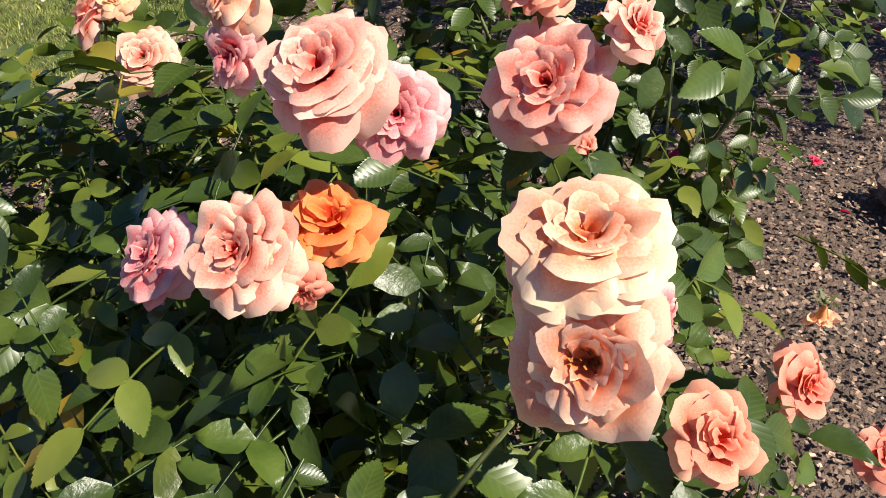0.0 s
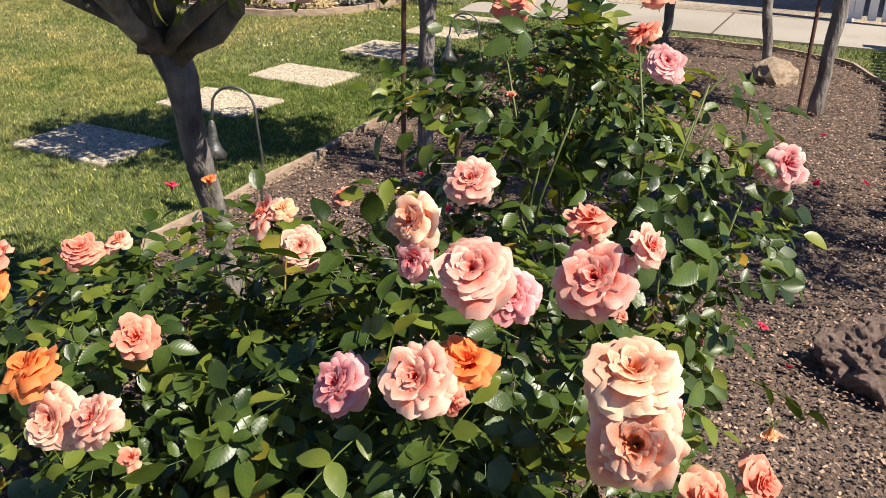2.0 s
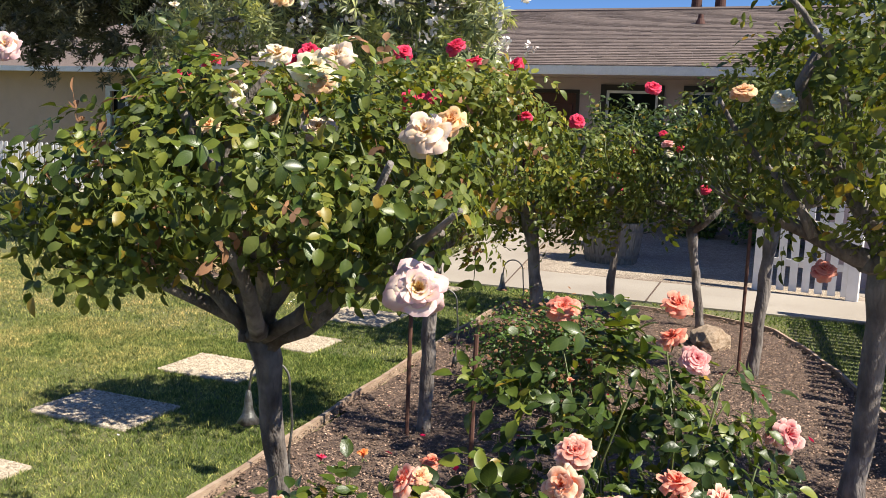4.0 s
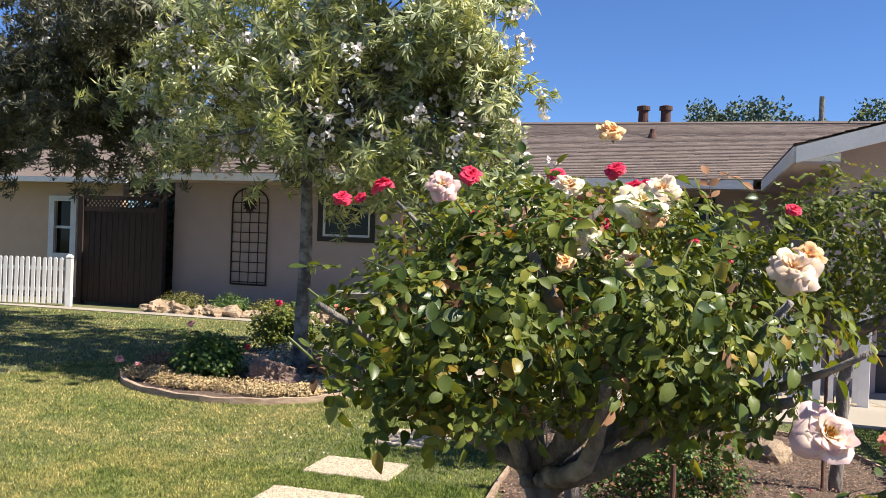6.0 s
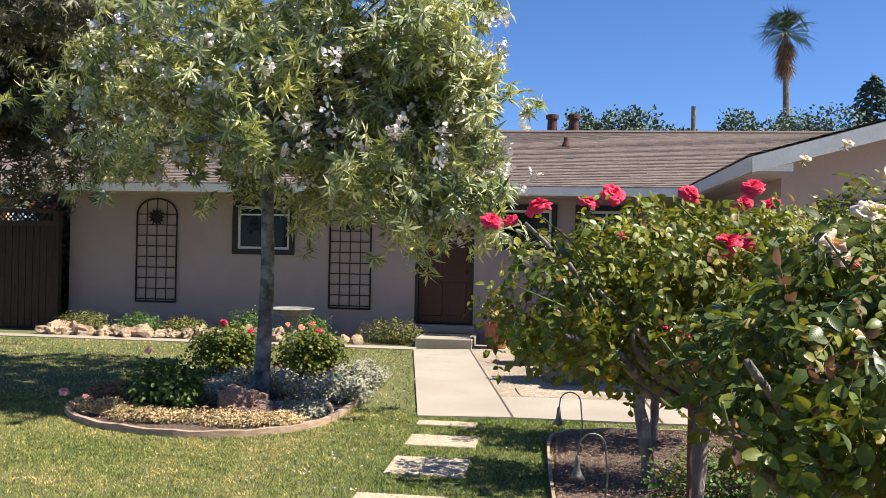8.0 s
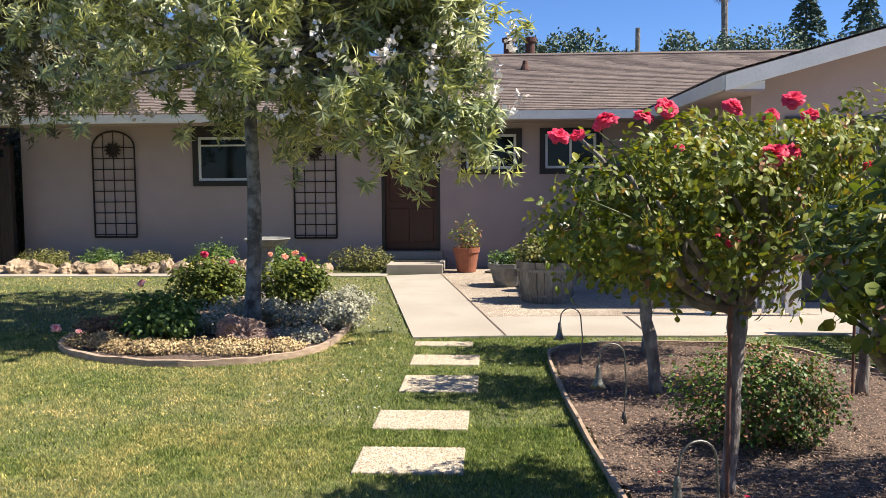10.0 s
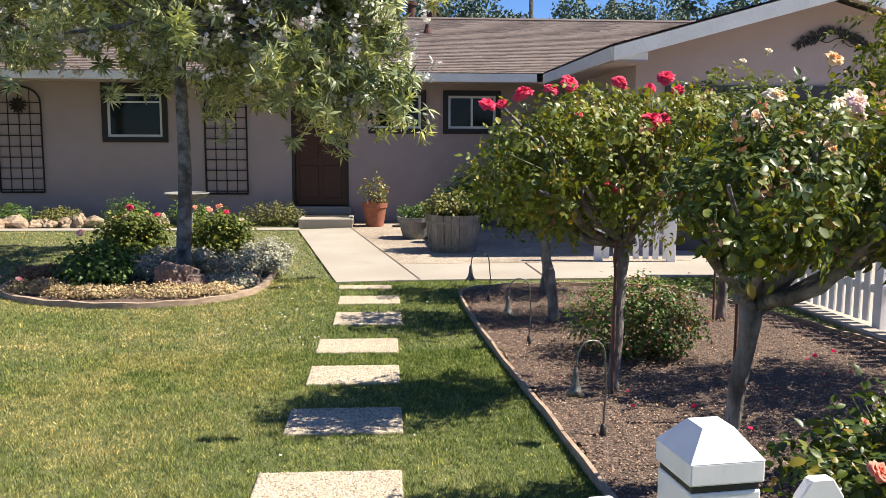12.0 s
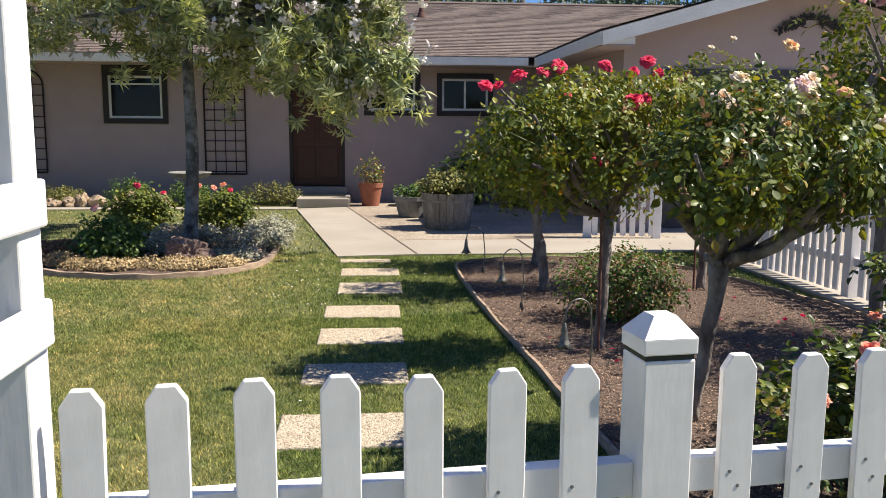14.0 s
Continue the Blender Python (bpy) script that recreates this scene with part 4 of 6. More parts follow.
def fence(label, a, b, pickets, h, posts, post_h, rails=(0.3, 0.72), side=-1, group="", low=0.05, post_w=0.11, open_start=0, nails=False):
    """A picket fence from a to b; pickets and posts as distances from a."""
    d = Vector((b[0] - a[0], b[1] - a[1], 0))
    yaw = math.degrees(math.atan2(d.y, d.x))
    t = thing("picket_fence", label, "fence", (a[0], a[1], 0), group)
    t.rotation_euler = (0, 0, radians(yaw))
    me = picket_mesh(h - low)
    r = random.Random(len(pickets))
    for u in pickets:
        p = mesh_ob("picket", None, None, None, t, data=me)
        p.matrix_local = pose(u, side * 0.035, low + r.uniform(-0.006, 0.006), r.uniform(-0.4, 0.4), r.uniform(-0.6, 0.6), 0)
        if nails:
            for dx, z in ((-0.012, 0.815), (0.01, 0.772)):
                nail = mesh_ob("nail", None, None, None, p, "rusty sunken nail head", data=nail_mesh)
                nail.matrix_local = pose(dx + r.uniform(-0.006, 0.006), side * 0.0102, z - low + r.uniform(-0.006, 0.006), 90)
    ends = sorted(posts)
    for z in rails:
        for u0, u1 in zip(ends, ends[1:]):
            mesh_ob("rail", *soft_box(u0 + post_w / 2, u1 - post_w / 2, -0.022, 0.022, z, z + 0.075, 0.003), M["white"], t, "white horizontal rail")
    for u in posts[open_start:]:
        post_parts(t, u, 0, post_h, post_w)
    return t


# along the street: the camera looks over it
fa, fb = (-2.16, -0.02), (2.7, 0.55)
flen = math.hypot(fb[0] - fa[0], fb[1] - fa[1])
off = 1.152
pick = [off - 0.18 - 0.1565 * i for i in range(0, 7)] + [off + 0.16 + 0.16 * i for i in range(0, 22) if off + 0.16 + 0.16 * i < flen - 0.1 and abs(off + 0.16 + 0.16 * i - (off + 1.9)) > 0.08]
fence("white picket fence by the street with flat-topped pickets", fa, fb, pick, 1.058, [0.0, off, off + 1.9, flen], 1.145, rails=(0.25, 0.765), open_start=1, nails=True)
# beside the driveway and by the patio
fence("white picket fence beside the driveway", (2.72, 4.5), (2.45, 8.6), [0.12 + 0.125 * i for i in range(32) if abs(0.12 + 0.125 * i - 1.2) > .09 and abs(0.12 + 0.125 * i - 2.6) > .09], 1.0, [0.0, 1.2, 2.6, 4.05], 1.1, group="driveway fences", side=1)
fence("short white picket fence by the patio", (1.3, 9.89), (2.2, 9.72), [0.1 + 0.125 * i for i in range(7)], 1.05, [0.0, 0.92], 1.17, group="driveway fences")
fence("white picket fence of the neighbouring house", (-14.4, 13.8), (-11.55, 14.5), [0.1 + 0.115 * i for i in range(25)], 0.98, [0.0, 2.9], 1.05)

# the arbor by the gate
arbor = thing("garden_arbor", "white wooden arbor post with stepped trim", "arbor", (-2.24, -0.03, 0))
mesh_ob("post", *soft_box(-0.05, 0.05, -0.05, 0.05, 0, 2.3, 0.004), M["white"], arbor)
mesh_ob("post", *soft_box(-0.05, 0.05, -0.85, -0.75, 0, 2.3, 0.004), M["white"], arbor)
for z in (0.25, 1.125, 1.34, 2.1):
    mesh_ob("arbor_rail", *soft_box(0.048, 0.066, -0.87, 0.045, z, z + 0.085, 0.006), M["white"], arbor, "white side rail")

# dark gate and the neighbour's house
gate = thing("wooden_gate", "dark stained board gate with a lattice top", "gate")
r = random.Random(8)
mesh_ob("gate_frame", *join(box(-12.0, -11.88, 15.2, 15.32, 0, 2.25), box(-10.05, -9.935, 15.2, 15.32, 0, 2.25), box(-11.88, -10.05, 15.22, 15.3, 1.95, 2.05), box(-11.88, -10.05, 15.22, 15.3, 2.2, 2.28)), M["dark_wood"], gate, "dark timber frame")
for i in range(13):
    mesh_ob("board", *soft_box(-11.875 + 0.14 * i, -11.745 + 0.14 * i, 15.24 + r.uniform(0, .01), 15.27 + r.uniform(0, .01), 0.05, 1.95, 0.004), M["dark_wood"], gate, "dark vertical board")
lat = []
for i in range(-2, 20):
    x = -11.88 + 0.1 * i
    for sgn in (1, -1):
        x0, x1 = (x, x + 0.15) if sgn > 0 else (x + 0.15, x)
        if -11.88 <= min(x0, x1) and max(x0, x1) <= -10.05:
            lat.append(tube([(x0, 15.26, 2.05), (x1, 15.26, 2.2)], [0.012] * 2, 4))
mesh_ob("lattice", *join(*lat), M["dark_wood"], gate, "crossed lattice strips")
pierced_wall("wall_neighbour", -22, -11.95, -0.1, 2.7, 16.6, 16.8, [(-13.75, -13.3, 1.0, 2.2)], M["stucco_peach"], "peach stucco wall of the neighbouring house")
nw = thing("window_4", "white sash window of the neighbouring house", "window", kind="structure")
mesh_ob("window_frame", *join(box(-13.9, -13.15, 16.54, 16.598, 0.85, 1.0), box(-13.9, -13.15, 16.54, 16.598, 2.2, 2.32), box(-13.9, -13.75, 16.54, 16.598, 1.0, 2.2), box(-13.3, -13.15, 16.54, 16.598, 1.0, 2.2), box(-13.75, -13.3, 16.6, 16.64, 1.57, 1.63)), M["trim"], nw, "white frame")
mesh_ob("pane", *box(-13.75, -13.3, 16.66, 16.67, 1.0, 2.2), M["glass"], nw)
nr = thing("roof_neighbour", "shingle roof of the neighbouring house", "roof", kind="structure")
mesh_ob("roof_deck", [(-22, 16.0, 2.72), (-11.4, 16.0, 2.72), (-11.4, 20, 4.2), (-22, 20, 4.2), (-22, 24, 2.7), (-11.4, 24, 2.7)], [(0, 1, 2, 3), (3, 2, 5, 4)], M["shingle"], nr)
mesh_ob("gutter", *box(-22, -11.4, 15.95, 16.02, 2.6, 2.72), M["trim"], nr)
sr = thing("shed_roof", "small red metal roof behind the gate", "shed", (-11.0, 17.5, 0))
mesh_ob("roof_panel", [(-1.1, 0, 2.45), (0.6, 0, 2.3), (0.6, 1.2, 2.6), (-1.1, 1.2, 2.8), (-1.1, 0, 2.4), (0.6, 0, 2.25)], [(0, 1, 2, 3), (4, 5, 1, 0)], M["roof_red"], sr)
mesh_ob("shed_wall", *box(-1.0, 0.5, 0.3, 0.4, 0, 2.3), M["dark_wood"], sr)


# ---- leaves and roses ----
def leaflet(serrated=True, stations=6, width=0.32, fold=0.12, droop=0.18):
    """One leaflet, 1 long, along +y, folded on its midrib."""
    v, f = [], []
    n = stations
    for i in range(n + 1):
        t = i / n
        w = width * 2.85 * (t + 0.01) ** 0.66 * (1.0 - t) ** 0.92
        z = -droop * t * t
        v.append((0, t, z))
        k = 1.0
        for s in (-1, 1):
            v.append((s * w * k, t - 0.02, z + fold * w * 2.2))
    for i in range(n):
        a, b = 3 * i, 3 * i + 3
        f += [(a, a + 2, b + 2, b), (a + 1, a, b, b + 1)]
    if serrated:
        for i in range(n):
            for s in (1, 2):
                p, q = Vector(v[3 * i + s]), Vector(v[3 * i + 3 + s])
                sx = -1 if s == 1 else 1
                for m, e in ((0.0, 0.5), (0.5, 1.0)):
                    n0 = len(v)
                    u, w_ = p.lerp(q, m), p.lerp(q, e)
                    tip = u.lerp(w_, 0.85) + Vector((sx * 0.022, 0.02, 0))
                    v += [tuple(u), tuple(w_), tuple(tip)]
                    f.append((n0, n0 + 1, n0 + 2) if s == 1 else (n0 + 1, n0, n0 + 2))
    return v, f


def leaf_spray(seed, n=5, size=0.05, hero=True):
    """A compound rose leaf: leaflets on one stalk."""
    r = random.Random(seed)
    shapes, marks = [], []
    L = size * (2.1 if n == 5 else 1.3)
    bend = lambda t: Vector((0, L * t, -0.18 * L * t * t))
    shapes.append(tube([bend(0), bend(0.5), bend(1)], [0.0013, 0.001, 0.0008], 4, cap=False))
    marks += [(0, 0, 0)] * len(shapes[0][0])
    spots = [(1.0, 0, 1.0)] + [(0.62, s, 0.85) for s in (-1, 1)] + ([(0.22, s, 0.66) for s in (-1, 1)] if n == 5 else [])
    for t, s, k in spots:
        lv, lf = leaflet(hero, 8 if hero else 4, width=r.uniform(0.25, 0.32), fold=r.uniform(0.05, 0.2), droop=r.uniform(0.05, 0.35))
        k *= size * r.uniform(0.9, 1.1)
        m = Matrix.Translation(bend(t)) @ Euler((r.uniform(-0.35, 0.15), r.uniform(-0.35, 0.35), -s * r.uniform(0.9, 1.25))).to_matrix().to_4x4() @ Matrix.Scale(k, 4)
        shapes.append(([m @ Vector(p) for p in lv], lf))
        marks += [(p[0], p[1], 1) for p in lv]
    return (*join(*shapes), marks)


SPRAYS = []
for i in range(8):
    v, f, marks = leaf_spray(i, 5 if i % 4 else 3, (0.056, 0.044, 0.056, 0.048)[i % 4])
    me = bpy.data.meshes.new("leaf")
    me.from_pydata([tuple(p) for p in v], [], f)
    me.attributes.new("blade", "FLOAT_VECTOR", "POINT").data.foreach_set("vector", [c for p in marks for c in p])
    me.materials.append(M["rose_leaf_near"] if i < 6 else M["leaf_young"])
    me.polygons.foreach_set("use_smooth", [True] * len(me.polygons))
    SPRAYS.append(me)


def quads_of(shape):
    """Triangles and quads as quads alone, for scatter_mesh."""
    return shape[0], [tuple(q) if len(q) == 4 else (*q, q[-1]) for q in shape[1]]


def tris_of(shape):
    f = []
    for q in shape[1]:
        for i in range(1, len(q) - 1):
            f.append((q[0], q[i], q[i + 1]))
    return [tuple(p) for p in shape[0]], f


SIMPLE_SPRAY = [tris_of(leaf_spray(20 + i, 5, 0.048, hero=False)) for i in range(4)]
SIMPLE_LEAF = tris_of(leaflet(False, 3, 0.33, 0.12, 0.25))
LONG_LEAF = ([(0, 0, 0), (-0.1, 0.42, 0.02), (0.1, 0.42, 0.02), (0, 1, -0.16)], [(0, 2, 1), (1, 2, 3)])


def bloom_data(name, mat, seed, rings, cup=1.0, ruffle=1.0, stamens=False):
    """A double rose, 1 across, facing +z, of ruffled petals in a spiral: rings is (petals, lean of the innermost and outermost from upright in degrees, inner size, how fast it opens)."""
    r = random.Random(seed)
    v, f, along = [], [], []
    nu, nv = 15, 11
    total, lean_in, lean_out, inner, power = rings
    for k in range(total):
        q = k / (total - 1)
        a0 = k * 2.39996 + r.uniform(-0.25, 0.25)
        size = (inner + (0.5 - inner) * q ** 0.8) * r.uniform(0.82, 1.12)
        ln = radians(lean_in + (lean_out - lean_in) * q ** power + r.uniform(-11, 11) * (0.35 + 0.65 * q))
        half = (1.15 - 0.36 * q) * r.uniform(0.85, 1.15)
        ph, wave = r.uniform(0, 6.28), r.uniform(0.6, 1.4) * ruffle
        curl = r.uniform(0.5, 1.7) * (0.3 + 0.7 * q)
        notch = r.uniform(0.0, 0.07)
        skew = r.uniform(-0.25, 0.25)
        n0 = len(v)
        for j in range(nv):
            t = (j / (nv - 1)) ** 0.85
            bend = ln * (1.28 - 0.5 * t) + curl * max(t - 0.7, 0) * 2.0
            for i in range(nu):
                u = 2 * i / (nu - 1) - 1
                round_top = 1 - max(t - 0.5, 0) * 2 * (0.42 * abs(u) ** 2.6 + notch * math.exp(-10 * u * u) + 0.035 * math.sin(6 * u + 3 * ph) + 0.02 * math.sin(17 * u + ph))
                wid = half * (0.5 + 0.62 * math.sin(min(t * 1.1, 1) * math.pi / 2))
                reach = size * t * round_top
                out = reach * math.sin(bend) + 0.02
                up = reach * math.cos(bend) * cup + 0.06 * (1 - q) - 0.03 * q
                ang = a0 + u * wid + skew * t
                lift = 0.16 * size * u * u * math.sin(math.pi * min(t * 0.8, 1)) * min(ln / 1.2, 1)
                ruf = wave * size * 0.11 * t ** 3 * (math.sin(u * 2.6 + ph) + 0.5 * math.sin(u * 6 + 2 * ph) + 0.25 * math.sin(u * 12 + 5 * ph))
                v.append(((out + ruf * 0.6 - lift * 0.3) * math.cos(ang), (out + ruf * 0.6 - lift * 0.3) * math.sin(ang), up + ruf * 0.8 + lift))
                along.append(min(1, t ** 1.6 * (0.82 + 0.18 * q) + 0.12 * u * u * t))
        for j in range(nv - 1):
            for i in range(nu - 1):
                p = n0 + j * nu + i
                f.append((p, p + 1, p + nu + 1, p + nu))
    # green cup below
    n0 = len(v)
    cv, cf = lathe([(0.001, -0.16), (0.05, -0.14), (0.065, -0.08), (0.03, 0.0)], 8)
    v += cv
    along += [0] * len(cv)
    nf = len(f)
    f += [tuple(i + n0 for i in q) for q in cf]
    n1 = len(f)
    for k in range(5):
        a = k * 1.2566 + 0.3
        c, s_ = math.cos(a), math.sin(a)
        n0 = len(v)
        v += [(0.04 * c, 0.04 * s_, -0.06), (0.16 * c - 0.05 * s_, 0.16 * s_ + 0.05 * c, -0.12), (0.36 * c, 0.36 * s_, -0.22), (0.16 * c + 0.05 * s_, 0.16 * s_ - 0.05 * c, -0.12)]
        along += [0] * 4
        f.append((n0, n0 + 1, n0 + 2, n0 + 3))
    n2 = len(f)
    if stamens:
        for k in range(60):
            a, q = r.uniform(0, 6.28), 0.13 * math.sqrt(r.random())
            x, y, h = q * math.cos(a), q * math.sin(a), r.uniform(0.12, 0.2)
            n0 = len(v)
            v += [(x - .008, y, 0.0), (x + .008, y, 0.0), (x + .012 + x * .4, y + .008 + y * .4, h), (x - .012 + x * .4, y - .004 + y * .4, h)]
            along += [0] * 4
            f.append((n0, n0 + 1, n0 + 2, n0 + 3))
    me = bpy.data.meshes.new(name)
    me.from_pydata(v, [], f)
    me.materials.append(mat)
    me.materials.append(M["cane"])
    me.materials.append(M["stamen"])
    idx = [0] * len(f)
    for i in range(nf, n2):
        idx[i] = 1
    for i in range(n2, len(f)):
        idx[i] = 2
    me.polygons.foreach_set("material_index", idx)
    me.polygons.foreach_set("use_smooth", [True] * len(f))
    me.attributes.new("along", "FLOAT", "POINT").data.foreach_set("value", along)
    return me


FULL = (46, 6, 84, 0.22, 0.75)
OPEN = (36, 26, 84, 0.24, 0.75)
BUDDY = (10, 2, 30, 0.34, 1.0)
LOOSE = (24, 6, 80, 0.26, 0.75)
BLOOMS = {}
for key, mats in (("peach", "petal_peach"), ("cream", "petal_cream"), ("pink", "petal_pink"), ("orange", "petal_orange"), ("coral", "petal_coral"), ("red", "petal_red"), ("white", "petal_white"), ("blush", "petal_blush"), ("apricot", "petal_apricot")):
    BLOOMS[key, "full"] = [bloom_data("rose_bloom", M[mats], 3 + i, (52, 10, 78 + 4 * i, 0.22, 0.7) if key == "cream" else FULL, 0.9) for i in range(3 if key in ("peach", "cream", "red", "white") else 2)]
    BLOOMS[key, "open"] = [bloom_data("rose_bloom", M[mats], 11 + i, OPEN, 0.8, 1.4, stamens=True) for i in range(1)]
    BLOOMS[key, "loose"] = [bloom_data("rose_bloom", M[mats], 21, LOOSE, 1.0, 1.6)]
    BLOOMS[key, "bud"] = [bloom_data("rose_bud", M[mats], 31, BUDDY, 1.4, 0.3)]
count = [0]


def bloom(parent, base, at, size, colour, kind="full", face=None, label=""):
    """A bloom or bud on its stem; at is in the world, base the parent's place."""
    count[0] += 1
    r = random.Random(count[0])
    face = Vector(face) if face else Vector((r.uniform(-0.4, 0.5), r.uniform(-0.75, -0.1), r.uniform(0.5, 0.9)))
    face.normalize()
    group = BLOOMS[colour, kind]
    lift = Vector((0.1, -0.55, 0.65)).normalized()
    for k in (0.0, 0.75, 1.5):
        SPOTS.append((*(Vector(at) + lift * size * k), size * 0.62 + 0.02))
    if at[2] > 1.4:
        for k in (1.4, 2.6, 3.8):
            SPOTS.append((at[0], at[1] - size * k, at[2] + 0.1 * size * k, size * 0.55))
    ob = new("rose_bud" if kind == "bud" else "rose_bloom", group[count[0] % len(group)])
    ob.parent = parent
    q = face.to_track_quat("Z", "Y").to_matrix().to_4x4() @ pose(0, 0, 0, 0, 0, r.uniform(0, 360))
    ob.matrix_local = Matrix.Translation(Vector(at) - Vector(base) - face * size * 0.2) @ q @ Matrix.Scale(size, 4)
    tagged(ob, label or {"full": "fully open double %s rose", "open": "wide open %s rose with its centre showing", "loose": "loose ruffled %s rose", "bud": "small %s rose bud"}[kind] % {"peach": "peach-pink", "cream": "creamy peach", "pink": "mauve-pink", "orange": "bright orange", "coral": "coral-orange", "red": "crimson", "white": "ivory", "blush": "white and pink blush", "apricot": "pale apricot"}[colour])
    return ob


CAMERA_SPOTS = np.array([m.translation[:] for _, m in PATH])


def clear_of_camera(p, d=0.34):
    """Which points lie further than d from every camera position on PATH."""
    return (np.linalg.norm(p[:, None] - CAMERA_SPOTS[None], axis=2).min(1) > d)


def blob_points(rg, blobs, n, shell=0.55):
    """Points in a crown made of ellipsoids (x, y, z, rx, ry, rz), with outward directions."""
    vol = np.array([b[3] * b[4] * b[5] for b in blobs]) ** 0.5
    pick = rg.choice(len(blobs), n, p=vol / vol.sum())
    d = rg.normal(size=(n, 3))
    d /= np.linalg.norm(d, axis=1, keepdims=True)
    rad = (shell ** 3 + (1 - shell ** 3) * rg.random(n)) ** (1 / 3) * rg.normal(1, 0.09, n)
    b = np.array(blobs, float)[pick]
    return b[:, :3] + d * rad[:, None] * b[:, 3:], d


def spray_frames(rg, d, up=0.9, out=0.5, wild=0.45, hang=-0.1):
    k = len(d)
    nrm = d * out + np.array([0.25, -0.2, up]) + rg.normal(0, wild, (k, 3))
    al = d * 1.0 + rg.normal(0, 0.7, (k, 3)) + np.array([0, 0, hang])
    return frames_from(nrm, al)


CROWNS, SPOTS = [], []


def crown(*args, **more):
    """Crowns grow at the end, leaving room round the blooms."""
    CROWNS.append((args, more))


def grow(parent, base, blobs, sprays, singles, seed, n_parts=0, up=0.9, out=0.5, clump=0.12, young=0.1, size=1.0, mat="rose_leaf", label="dense glossy green rose leaves", shell=0.5, hang=-0.1, dry=0.0):
    rg = np.random.default_rng(seed)
    centres, cd = blob_points(rg, blobs, max(sprays // 10, 4), shell)
    pick = rg.integers(0, len(centres), sprays)
    p = centres[pick] + rg.normal(0, clump, (sprays, 3)) * np.array([1, 1, 0.6])
    d = cd[pick]
    p2, d2 = blob_points(rg, blobs, sprays // 4, shell)
    p, d = np.concatenate([p, p2]), np.concatenate([d, d2])
    near = np.array([q for q in SPOTS if np.linalg.norm(np.array(q[:3]) - np.array(base) - (0, 0, 1)) < 2.0] or [(0, 0, -9, 0)])
    ok = clear_of_camera(p) & (p[:, 2] > 0.03) & (np.linalg.norm(p[:, None] - near[None, :, :3], axis=2) > near[None, :, 3]).all(1)
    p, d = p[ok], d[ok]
    rot = spray_frames(rg, d, up, out, 0.5, hang)
    order = rg.permutation(len(p))
    p, d, rot = p[order], d[order], rot[order]
    base = np.array(base, float)
    for i in range(min(n_parts, len(p))):
        ob = new("leaf", SPRAYS[int(rg.integers(0, 6)) if rg.random() > young else 6 + int(rg.integers(0, 2))])
        ob.parent = parent
        m = Matrix([list(rot[i][k]) + [float(p[i][k] - base[k])] for k in range(3)] + [[0, 0, 0, 1]])
        ob.matrix_local = m @ Matrix.Scale(size * rg.uniform(0.8, 1.15), 4)
    p, rot = p[n_parts:], rot[n_parts:]
    n_young, n_dry = int(len(p) * young), int(len(p) * dry)
    cuts = [("young_leaves", "leaf_young", p[:n_young], rot[:n_young]), ("dry_leaves", "dry_leaf", p[n_young:n_young + n_dry], rot[n_young:n_young + n_dry])]
    rest_p, rest_r = p[n_young + n_dry:], rot[n_young + n_dry:]
    for i in range(4):
        cuts.append(("leaves", mat, rest_p[i::4], rest_r[i::4]))
    for i, (nm, m_, pp, rr) in enumerate(cuts):
        if len(pp):
            tv, tf = SIMPLE_SPRAY[i % 4]
            scatter_mesh(nm, tv, tf, rr, pp - base, size * rg.uniform(0.75, 1.2, len(pp)), M[m_], parent, {"young_leaves": "yellow-green young leaves", "dry_leaves": "browned dry leaves"}.get(nm, label))
    return centres


def limb(a, b, r0, r1, rr, bend=0.12, n=5, sides=7):
    a, b = Vector(a), Vector(b)
    k = (b - a).length
    o = [Vector((rr.uniform(-1, 1), rr.uniform(-1, 1), rr.uniform(-0.6, 0.3))) * bend * k for _ in range(2)]
    pts = [a + (b - a) * t + o[0] * math.sin(math.pi * t) + o[1] * 0.5 * math.sin(2 * math.pi * t) for t in (i / n for i in range(n + 1))]
    rad = [(r0 + (r1 - r0) * i / n) * rr.uniform(0.88, 1.15) for i in range(n + 1)]
    return tube(pts, rad, sides)


